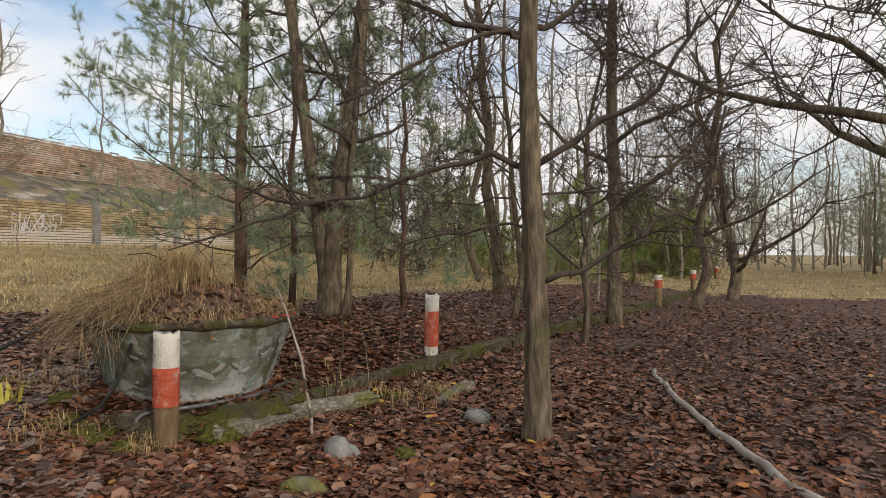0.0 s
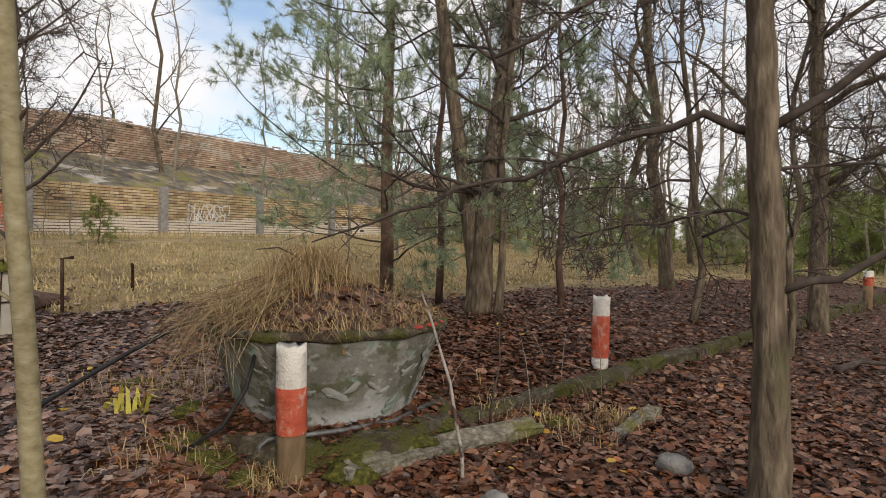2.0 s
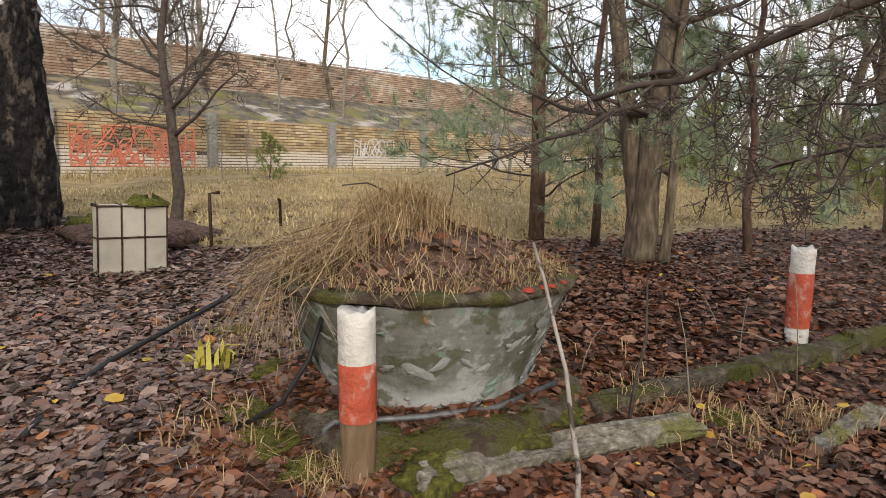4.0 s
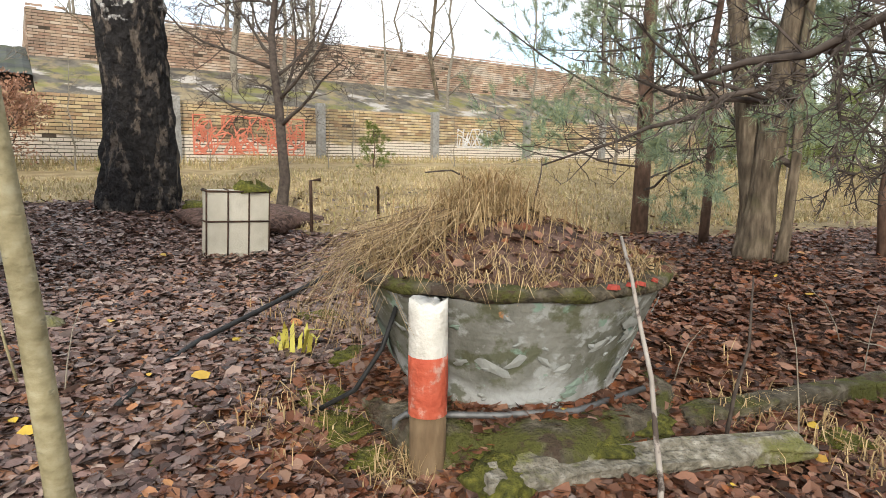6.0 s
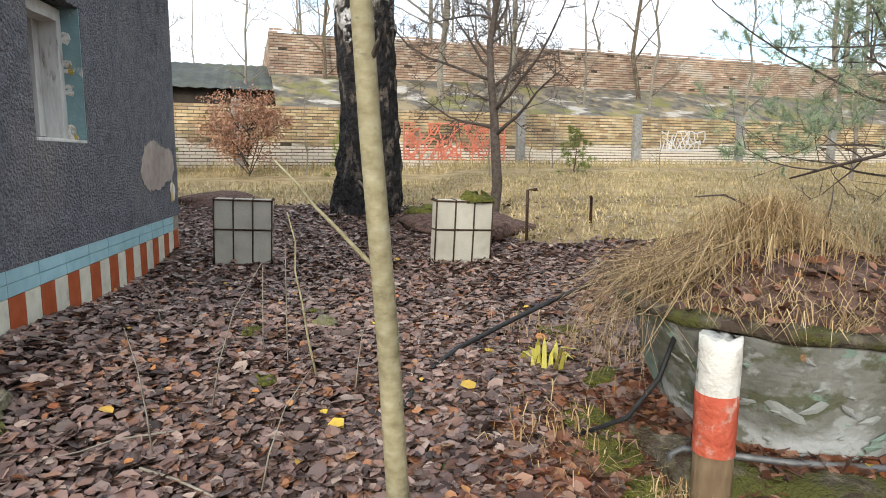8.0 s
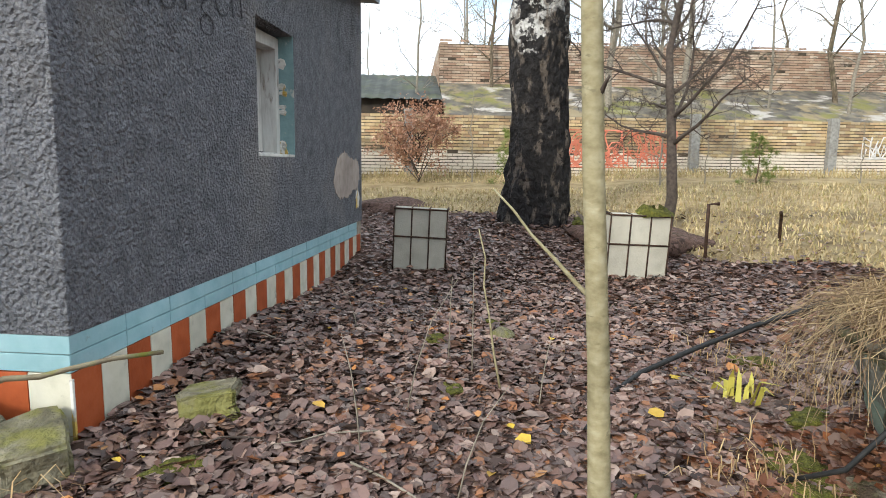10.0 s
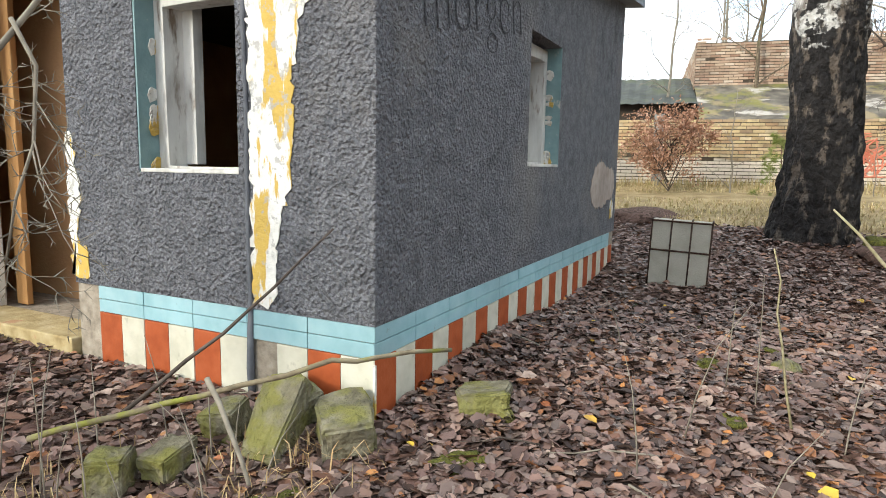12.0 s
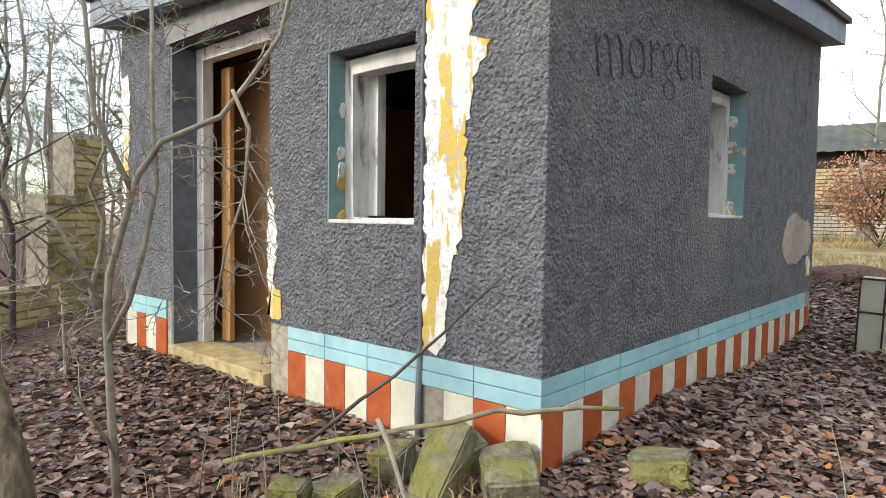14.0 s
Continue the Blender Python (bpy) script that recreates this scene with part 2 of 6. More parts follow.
THRESHOLD = overlay(mat("ochre_screed", [(0.30, 0.22, 0.10), (0.44, 0.34, 0.17), (0.54, 0.44, 0.26)], 14, 0.9, 0.6, 50, 0.4), (0.42, 0.20, 0.11), 5, 0.58, 0.64, amount=0.8)
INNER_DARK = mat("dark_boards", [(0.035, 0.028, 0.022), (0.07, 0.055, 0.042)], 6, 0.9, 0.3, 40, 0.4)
ROOFING = mat("roofing_felt", [(0.05, 0.053, 0.06), (0.10, 0.105, 0.115)], 10, 0.85, 0.5, 60, 0.4)
FASCIA = mat("grey_fascia_paint", [(0.20, 0.23, 0.27), (0.29, 0.325, 0.37)], 8, 0.7, 0.2, 50, 0.3)
CONCRETE = mat("concrete", [(0.17, 0.165, 0.15), (0.28, 0.27, 0.25), (0.36, 0.35, 0.325)], 16, 0.95, 0.6, 60, 0.4, bump_dist=0.012)
MOSSY_CONCRETE = mat("mossy_concrete", [(0.04, 0.033, 0.022), (0.09, 0.075, 0.052), (0.19, 0.165, 0.12)], 22, 0.95, 1.0, 60, 0.5, bump_dist=0.02)
overlay(MOSSY_CONCRETE, (0.075, 0.075, 0.018), 5, 0.45, 0.57)
overlay(MOSSY_CONCRETE, (0.055, 0.035, 0.024), 9, 0.54, 0.60, offset=3.0, amount=0.85)
DRUM = mat("planter_plaster", [(0.13, 0.13, 0.105), (0.20, 0.20, 0.175), (0.27, 0.275, 0.25)], 12, 0.9, 0.6, 40, 0.35, bump_dist=0.012)
overlay(DRUM, (0.075, 0.075, 0.04), 4.0, 0.50, 0.64, amount=0.5)
overlay(DRUM, (0.37, 0.385, 0.37), 9.0, 0.54, 0.60, offset=2.2, amount=0.8)
overlay(DRUM, (0.22, 0.31, 0.25), 11, 0.60, 0.64, offset=7.7)
band(DRUM, (0.40, 0.41, 0.40), 0.44, 0.05, 0.45, 6.0)
overlay(DRUM, (0.085, 0.09, 0.04), 8.0, 0.53, 0.60, offset=12.0, amount=0.75)
overlay(DRUM, (0.38, 0.20, 0.09), 7.0, 0.69, 0.72, offset=4.1)
POST_WHITE = overlay(mat("post_white_paint", [(0.55, 0.52, 0.45), (0.70, 0.67, 0.60), (0.76, 0.74, 0.68)], 14, 0.85, 0.8, 50, 0.3, bump_dist=0.012), (0.20, 0.17, 0.12), 12, 0.62, 0.70)
POST_RED = overlay(mat("post_red_paint", [(0.34, 0.055, 0.028), (0.46, 0.095, 0.05), (0.50, 0.15, 0.10)], 16, 0.8, 0.8, 50, 0.3, bump_dist=0.012), (0.50, 0.36, 0.29), 16, 0.56, 0.64, amount=0.65)
POST_BASE = mat("post_bare_wood", [(0.12, 0.075, 0.04), (0.22, 0.15, 0.085), (0.29, 0.21, 0.13)], 14, 0.9, 0.8, 40, 0.4, stretch_z=0.3, bump_dist=0.012)
RED_PAINT = mat("red_paint_flakes", [(0.26, 0.035, 0.025), (0.38, 0.07, 0.045)], 20, 0.8, 0.3, 50, 0.2)
BARK = mat("brown_bark", [(0.045, 0.034, 0.024), (0.14, 0.108, 0.074), (0.27, 0.215, 0.15)], 26, 0.95, 1.0, 34, 0.35, stretch_z=0.25, bump_dist=0.025)
overlay(BARK, (0.11, 0.105, 0.05), 3.0, 0.54, 0.68, amount=0.6)
TWIG = mat("twig_bark", [(0.04, 0.031, 0.026), (0.08, 0.062, 0.051), (0.12, 0.096, 0.078)], 20, 0.9, 0, 10, 0.3)
GREY_TWIG = mat("pale_twig_bark", [(0.15, 0.13, 0.10), (0.24, 0.21, 0.165), (0.31, 0.275, 0.215)], 20, 0.9, 0, 10, 0.3)
PALE_BARK = mat("young_ash_bark", [(0.19, 0.16, 0.085), (0.30, 0.26, 0.15), (0.39, 0.35, 0.23)], 24, 0.8, 0.4, 50, 0.3, stretch_z=1.6)
overlay(PALE_BARK, (0.17, 0.15, 0.09), 20, 0.62, 0.70, stretch_z=2.5, amount=0.7)
PINE_BARK = mat("pine_bark", [(0.08, 0.05, 0.037), (0.16, 0.10, 0.072), (0.23, 0.145, 0.105)], 24, 0.95, 0.9, 40, 0.4, stretch_z=0.4)
BIRCH_BLACK = mat("old_birch_bark", [(0.010, 0.009, 0.009), (0.028, 0.025, 0.024), (0.13, 0.115, 0.10)], 11, 0.95, 1.0, 13, 0.5, stretch_z=0.8, bump_dist=0.14)
overlay(BIRCH_BLACK, (0.17, 0.135, 0.10), 2.6, 0.60, 0.68, stretch_z=0.3, amount=0.8)
BIRCH_WHITE = overlay(mat("white_birch_bark", [(0.32, 0.30, 0.27), (0.50, 0.48, 0.45), (0.60, 0.58, 0.55)], 10, 0.85, 0.6, 40, 0.3), (0.02, 0.018, 0.017), 4, 0.48, 0.53, stretch_z=1.5)
BIRCH = band(overlay(mat("birch_bark", [(0.32, 0.30, 0.27), (0.50, 0.48, 0.45), (0.60, 0.58, 0.55)], 9, 0.9, 1.0, 13, 0.3, stretch_z=0.8, bump_dist=0.14), (0.02, 0.018, 0.017), 3.5, 0.50, 0.54, stretch_z=1.3), (0.022, 0.019, 0.018), 2.95, 0.05, 3.0, 1.6)
overlay(BIRCH, (0.15, 0.12, 0.095), 6.5, 0.53, 0.60, stretch_z=0.45, amount=0.8)
overlay(BIRCH, (0.012, 0.010, 0.010), 9, 0.54, 0.58, stretch_z=0.9, offset=4.0, amount=0.9)
NEEDLES = mat("pine_needles", [(0.13, 0.20, 0.15), (0.20, 0.27, 0.18), (0.28, 0.34, 0.19), (0.37, 0.40, 0.20)], 3, 0.6, 0, 10, 0.4, island=True)
YOUNG_NEEDLES = mat("young_pine_needles", [(0.14, 0.19, 0.04), (0.21, 0.26, 0.07), (0.28, 0.31, 0.10)], 3, 0.6, 0, 10, 0.4, island=True)
BEECH_LEAVES = mat("dry_beech_leaves", [(0.30, 0.15, 0.10), (0.42, 0.24, 0.16), (0.50, 0.31, 0.22)], 3, 0.7, 0, 10, 0.3, island=True)
BRICK = mat("old_brick", [(0.33, 0.235, 0.13), (0.46, 0.35, 0.19), (0.54, 0.42, 0.24), (0.38, 0.245, 0.14), (0.58, 0.48, 0.31), (0.30, 0.21, 0.135), (0.50, 0.375, 0.21)], 6, 0.95, 0.3, 60, 0.5, island=True)
overlay(BRICK, (0.09, 0.07, 0.055), 0.45, 0.55, 0.66, stretch_z=2.0, amount=0.7)
band(BRICK, (0.68, 0.60, 0.49), 1.76, 0.03, 1.2, 0.5)
# mortar coloured dark to stand in for the shadow in the brick joints
SHADED_MORTAR = mat("shaded_mortar", [(0.055, 0.042, 0.03), (0.11, 0.085, 0.06)], 8, 0.95, 0.5, 60, 0.4)
UPPER_BRICK = mat("upper_brick", [(0.30, 0.19, 0.135), (0.42, 0.285, 0.20), (0.48, 0.36, 0.26), (0.35, 0.225, 0.16), (0.56, 0.455, 0.35)], 6, 0.95, 0.3, 60, 0.4, island=True)
overlay(UPPER_BRICK, (0.58, 0.52, 0.43), 0.7, 0.54, 0.64, stretch_z=2.4, amount=0.7)
overlay(UPPER_BRICK, (0.15, 0.12, 0.095), 0.9, 0.58, 0.68, stretch_z=2.0, offset=3.0, amount=0.6)
LIMEWASH = mat("limewash", [(0.42, 0.37, 0.30), (0.56, 0.51, 0.43), (0.62, 0.57, 0.49)], 6, 0.95, 0.5, 60, 0.4)
GRAFFITI_RED = mat("red_spray_paint", [(0.60, 0.17, 0.10), (0.68, 0.28, 0.19)], 8, 0.8, 0.2, 50, 0.3)
GRAFFITI_WHITE = mat("white_spray_paint", [(0.55, 0.53, 0.52), (0.70, 0.69, 0.68)], 8, 0.8, 0.2, 50, 0.3)
DARK_SPRAY = mat("dark_spray_paint", [(0.045, 0.045, 0.05), (0.10, 0.10, 0.11)], 60, 0.9, 0.8, 55, 0.3, bump_dist=0.02)
SLAB = overlay(mat("pale_slab", [(0.36, 0.335, 0.27), (0.46, 0.43, 0.355), (0.52, 0.49, 0.41)], 5, 0.85, 0.3, 60, 0.3), (0.25, 0.23, 0.17), 2.5, 0.60, 0.75, amount=0.6)
RUST = mat("rusty_steel", [(0.03, 0.02, 0.016), (0.07, 0.042, 0.03), (0.12, 0.07, 0.045)], 30, 0.85, 0.4, 80, 0.4, metal=0.3)
RUBBER = mat("black_hose", [(0.012, 0.012, 0.012), (0.03, 0.03, 0.03)], 20, 0.6, 0.1, 50, 0.2)
GALVANISED = mat("galvanised_pipe", [(0.09, 0.09, 0.09), (0.20, 0.20, 0.20)], 20, 0.55, 0.2, 60, 0.4, metal=0.5)
TAR = mat("tarred_roof", [(0.05, 0.045, 0.038), (0.12, 0.105, 0.085), (0.21, 0.185, 0.145)], 2.5, 0.9, 0.4, 20, 0.5)
overlay(TAR, (0.30, 0.235, 0.13), 1.6, 0.50, 0.60, amount=0.8)
overlay(TAR, (0.44, 0.40, 0.35), 0.8, 0.57, 0.63, stretch_z=4.0)
overlay(TAR, (0.20, 0.19, 0.05), 0.9, 0.54, 0.62, offset=9.0, amount=0.8)
MOSS_ROOF = overlay(mat("corrugated_roof", [(0.05, 0.055, 0.05), (0.10, 0.105, 0.095)], 3, 0.9, 0.3, 30, 0.4), (0.10, 0.11, 0.05), 1.0, 0.50, 0.65, amount=0.6)
PALE_KERB = overlay(mat("pale_kerb", [(0.08, 0.07, 0.05), (0.19, 0.17, 0.13), (0.36, 0.335, 0.28)], 30, 0.95, 1.0, 60, 0.4, bump_dist=0.02), (0.15, 0.15, 0.035), 5, 0.52, 0.62, amount=0.8)
MOSSY_BRANCH = overlay(mat("mossy_branch", [(0.13, 0.10, 0.065), (0.22, 0.18, 0.115), (0.30, 0.26, 0.17)], 20, 0.9, 0.5, 50, 0.4), (0.22, 0.22, 0.04), 5, 0.50, 0.60)
STONE = overlay(mat("rubble_stone", [(0.09, 0.08, 0.05), (0.18, 0.16, 0.105), (0.28, 0.255, 0.18)], 14, 0.95, 0.9, 45, 0.4, bump_dist=0.02), (0.20, 0.19, 0.04), 6, 0.46, 0.60, amount=0.75)
PLASTIC = mat("white_plastic", [(0.55, 0.55, 0.54), (0.66, 0.66, 0.65)], 10, 0.5, 0, 10, 0.1)
YELLOW_LEAF = mat("yellow_plant", [(0.40, 0.36, 0.06), (0.55, 0.48, 0.10)], 10, 0.6, 0, 10, 0.2)
YELLOW_BRICK = overlay(mat("yellow_brick", [(0.33, 0.25, 0.09), (0.45, 0.36, 0.16), (0.50, 0.42, 0.22)], 6, 0.95, 0.4, 60, 0.4, island=True), (0.12, 0.13, 0.03), 2.0, 0.5, 0.6, amount=0.7)


# ---- building blocks ----
class Geo:
    """Collects vertices and faces of one mesh."""

    def __init__(self):
        self.v, self.f = [], []

    def add(self, verts, faces):
        k = len(self.v)
        self.v.extend(verts)
        self.f.extend([tuple(i + k for i in face) for face in faces])

    def box(self, x0, x1, y0, y1, z0, z1):
        self.add([(x0, y0, z0), (x1, y0, z0), (x1, y1, z0), (x0, y1, z0), (x0, y0, z1), (x1, y0, z1), (x1, y1, z1), (x0, y1, z1)],
                 [(3, 2, 1, 0), (4, 5, 6, 7), (0, 1, 5, 4), (1, 2, 6, 5), (2, 3, 7, 6), (3, 0, 4, 7)])

    def tube(self, pts, radii, sides=6, cap=True):
        k = len(self.v)
        n = len(pts)
        prev = None
        for i, p in enumerate(pts):
            d = (pts[min(i + 1, n - 1)] - pts[max(i - 1, 0)])
            d = d.normalized() if d.length > 1e-9 else Vector((0, 0, 1))
            a = d.orthogonal().normalized() if prev is None else (prev - d * prev.dot(d))
            a = a.normalized() if a.length > 1e-6 else d.orthogonal().normalized()
            prev = a
            b = d.cross(a)
            for s in range(sides):
                c = math.tau * s / sides
                self.v.append(p + (a * math.cos(c) + b * math.sin(c)) * radii[i])
        for i in range(n - 1):
            for s in range(sides):
                t = (s + 1) % sides
                self.f.append((k + i * sides + s, k + i * sides + t, k + (i + 1) * sides + t, k + (i + 1) * sides + s))
        if cap:
            self.f.append(tuple(k + s for s in reversed(range(sides))))
            self.f.append(tuple(k + (n - 1) * sides + s for s in range(sides)))

    def mesh(self, name, material, smooth=False):
        m = bpy.data.meshes.new(name)
        m.from_pydata([tuple(p) for p in self.v], [], self.f)
        m.materials.append(material)
        if smooth:
            m.polygons.foreach_set("use_smooth", [True] * len(m.polygons))
        m.update()
        return m


def thing(name, label, category, place=(0, 0, 0), group="", kind=""):
    ob = new(name)
    ob.location = place
    ob.empty_display_size = 0.1
    return tagged(ob, label, category, group, kind)


def part(name, mesh, parent, label="", at=None):
    ob = new(name, mesh)
    ob.parent = parent
    if at is not None:
        ob.matrix_basis = at
    return tagged(ob, label) if label else ob


def bevelled(g, name, material, width, rough=0.0, seed=1, cuts=0):
    """The boxes of g with rounded edges, and, if wished, an uneven broken surface."""
    bm = bmesh.new()
    vs = [bm.verts.new(p) for p in g.v]
    for f in g.f:
        bm.faces.new([vs[i] for i in f])
    if width:
        bmesh.ops.bevel(bm, geom=bm.edges[:], offset=width, segments=2, affect="EDGES", profile=0.6)
    if cuts:
        bmesh.ops.subdivide_edges(bm, edges=bm.edges[:], cuts=cuts, use_grid_fill=True)
    if rough:
        for v in bm.verts:
            q = v.co * 9 + Vector((seed * 3.1, seed, 0))
            v.co += noise.noise_vector(q) * rough + noise.noise_vector(q * 3.2) * rough * 0.5
    m = bpy.data.meshes.new(name)
    bm.to_mesh(m)
    bm.free()
    m.materials.append(material)
    return m


def smooth01(t):
    t = min(1.0, max(0.0, t))
    return t * t * (3 - 2 * t)


PX, PY = -3.36, 3.27            # middle of the planter


def kerb_x(y):
    return -2.82 + 0.095 * (y - 4.0)


def ground_z(x, y):
    """Height of the bare ground."""
    z = 0.16 + 0.20 * smooth01((-x - 1.5) / 3.2) + 0.10 * smooth01((1.6 - y) / 1.2) * smooth01((-x - 1.5) / 1.4) * (1 - smooth01((-x - 4.2) / 2))
    z += 0.75 * min(1, max(0, (-x - 6.5) / 10))
    if y > 3.4:
        k = smooth01((y - 3.4) / 0.8)
        z += k * 0.10 * smooth01((kerb_x(y) - x) / 0.5) - k * 0.03 * smooth01((x - kerb_x(y)) / 0.3)
    z += 0.12 * smooth01((y - 12) / 25)
    z -= 0.07 * math.exp(-((x + 2.95) ** 2 + (y - 2.6) ** 2) / 0.12)
    z += 0.10 * (1 - smooth01((math.hypot(x - PX, y - PY) - 0.50) / 0.26))
    z += 0.022 * noise.noise(Vector((x * 1.1, y * 1.1, 0))) + 0.012 * noise.noise(Vector((x * 3.7, y * 3.7, 4)))
    return z


def V(*a):
    return Vector(a)


# ---- the ground ----
def meadow_at(x, y):
    """Above zero where grass covers the ground instead of leaves."""
    e = 0.9 * noise.noise(Vector((x * 0.45, y * 0.45, 3))) + 0.4 * noise.noise(Vector((x * 1.7, y * 1.7, 9)))
    west = min(-7.4 - x + 0.25 * (y - 3), y - 3.0 - max(0, x + 9) * 0.6) if x > -10.5 else -9.0 - x
    north = y - 18.0
    return max(west, north, -12 - x) + e


def ground():
    """One sheet that reaches the horizon, finer near the path."""
    def steps(a, b, lo, hi):
        out, p = [], a
        while p < b:
            out.append(p)
            near = 0 if lo <= p <= hi else min(abs(p - lo), abs(p - hi))
            p += 0.16 + near * 0.12
        return out + [b]
    xs, ys = steps(-400, 300, -10, 3.5), steps(-300, 400, -5, 11)
    g = Geo()
    g.v = [(x, y, ground_z(x, y)) for y in ys for x in xs]
    w = len(xs)
    g.f = [(j * w + i, j * w + i + 1, (j + 1) * w + i + 1, (j + 1) * w + i) for j in range(len(ys) - 1) for i in range(w - 1)]
    m = g.mesh("ground", SOIL, True)
    m.materials.append(MEADOW_SOIL)
    idx = []
    for j in range(len(ys) - 1):
        for i in range(w - 1):
            idx.append(1 if meadow_at(0.5 * (xs[i] + xs[i + 1]), 0.5 * (ys[j] + ys[j + 1])) > 0 else 0)
    m.polygons.foreach_set("material_index", idx)
    ob = new("ground", m)
    tagged(ob, "dark damp soil rising gently towards the brick wall", "ground", kind="structure")


ground()

HX, HY = -3.17, -0.105          # the house corner
HX2, HY2 = -7.82, -4.06         # its far ends


def in_house(x, y):
    return HX2 - 0.05 < x < HX + 0.02 and HY2 - 0.05 < y < HY + 0.02


def litter(name, count, material, region, size, label, seed, keep, lift=0.02):
    """Loose folded leaves lying at all angles on the ground, one joined mesh."""
    rng = random.Random(seed)
    outline = [(-0.5, 0), (-0.2, 0.34), (0.2, 0.3), (0.55, 0), (0.2, -0.3), (-0.2, -0.34)]
    verts, faces = [], []
    x0, x1, y0, y1 = region
    made = tries = 0
    while made < count and tries < count * 6:
        tries += 1
        if tries % 2:
            x, y = rng.gauss(-2.9, 1.7), rng.gauss(1.9, 1.9)
        else:
            x, y = rng.uniform(x0, x1), rng.uniform(y0, y1)
        if in_house(x, y) or rng.random() > keep(x, y):
            continue
        made += 1
        s = size * min(1.9, 0.55 + abs(rng.gauss(0, 0.55)))
        fold = rng.uniform(-0.05, 0.5)
        curl = rng.uniform(-0.25, 0.35)
        q = Euler((rng.gauss(0, 0.25), rng.gauss(0, 0.25), rng.uniform(0, 6.28))).to_matrix()
        c = V(x, y, ground_z(x, y) + rng.uniform(0.2, 1.0) * lift)
        k = len(verts)
        for a, b in outline:
            verts.append(c + q @ V(a * s, b * s, (abs(b) * fold + a * a * curl) * s))
        faces += [(k, k + 1, k + 2, k + 3), (k, k + 3, k + 4, k + 5)]
    m = bpy.data.meshes.new(name)
    m.from_pydata([tuple(p) for p in verts], [], faces)
    m.materials.append(material)
    tagged(new(name, m), label, "leaves", kind="stuff")


def leafy(x, y):
    """Where the leaf litter lies thick."""
    d = math.hypot(x + 2, y - 2)
    k = 1.0 if d < 5.5 else max(0.12, 1.0 - (d - 5.5) * 0.11)
    if meadow_at(x, y) > 0:
        k *= 0.15
    return k * (0.75 + 0.5 * noise.noise(V(x * 0.9, y * 0.9, 7)))


def north(x, y):
    """One beside the planter and the track, nought by the house."""
    return smooth01((y - 1.6 + 0.55 * (x + 3.0) + 1.2 * noise.noise(V(x * 0.8, y * 0.8, 5))) / 1.6)


litter("fallen_leaves", 84000, LEAVES, (-7.5, 4.2, 0.5, 19), 0.050, "thick litter of wet reddish brown fallen leaves", 3, lambda x, y: leafy(x, y) * north(x, y), 0.035)
litter("fallen_leaves", 82000, GREY_LEAVES, (-10.5, 1.5, -4.5, 9), 0.051, "thick litter of wet mauve brown fallen leaves", 2, lambda x, y: leafy(x, y) * (1 - north(x, y)), 0.032)
litter("bright_fallen_leaves", 700, BRIGHT_LEAVES, (-6, 2, -3, 8), 0.044, "scattered orange and yellow fallen leaves", 4, lambda x, y: 0.9, 0.06)


def grass(name, count, material, place, height, lean, label, seed, width=0.006, category="grass"):
    """Many thin bent blades, one joined mesh. place(rng) gives a root or None."""
    rng = random.Random(seed)
    verts, faces = [], []
    for _ in range(count):
        root = place(rng)
        if root is None:
            continue
        h = height * rng.uniform(0.45, 1.15)
        a = rng.uniform(0, 6.28)
        b = rng.uniform(0.15, 1.0) * lean
        side = V(-math.sin(a), math.cos(a), 0) * width * rng.uniform(0.6, 1.3)
        out = V(math.cos(a), math.sin(a), 0)
        p0 = V(*root)
        p1 = p0 + out * h * 0.25 * b + V(0, 0, h * 0.55)
        p2 = p0 + out * h * 0.85 * b + V(0, 0, h * (0.95 - 0.55 * b))
        k = len(verts)
        verts += [p0 - side, p0 + side, p1 + side * 0.7, p1 - side * 0.7, p2]
        faces += [(k, k + 1, k + 2, k + 3), (k + 3, k + 2, k + 4)]
    m = bpy.data.meshes.new(name)
    m.from_pydata([tuple(p) for p in verts], [], faces)
    m.materials.append(material)
    return tagged(new(name, m), label, category, kind="stuff")


def meadow_root(rng):
    x, y = -6.6 - rng.random() ** 1.2 * 10.5, rng.uniform(-3, 26)
    off = (x + 16.9) * 0.989 + (y - 2.6) * 0.15      # distance from the brick wall
    if in_house(x, y) or meadow_at(x, y) < 0.15 * rng.random() - 0.1 or 1.9 < off + 0.3 * noise.noise(V(x, y, 6)) < 3.0:
        return None
    return (x, y, ground_z(x, y) - 0.01)


def far_root(rng):
    x, y = rng.uniform(-8, 9), rng.uniform(10, 40)
    if meadow_at(x, y) < 0:
        return None
    return (x, y, ground_z(x, y) - 0.01)


def near_root(rng):
    spots = ((-2.95, 2.62, 0.12), (-3.3, 2.35, 0.25), (-2.4, 4.2, 0.25), (-2.7, -0.2, 0.35), (-2.2, -0.9, 0.4), (-4.35, 2.75, 0.4), (-2.3, 4.6, 0.2), (-3.9, 3.1, 0.35), (-2.75, 4.1, 0.35))
    cx, cy, s = spots[rng.randrange(len(spots))]
    x, y = rng.gauss(cx, s * 0.5), rng.gauss(cy, s * 0.5)
    if in_house(x, y):
        return None
    return (x, y, ground_z(x, y) - 0.01)


def weed_root(rng):
    x, y = rng.uniform(-6, -1.5), rng.uniform(-2.5, 2.6)
    if in_house(x, y) or noise.noise(V(x * 1.8, y * 1.8, 2)) < 0.15:
        return None
    return (x, y, ground_z(x, y))


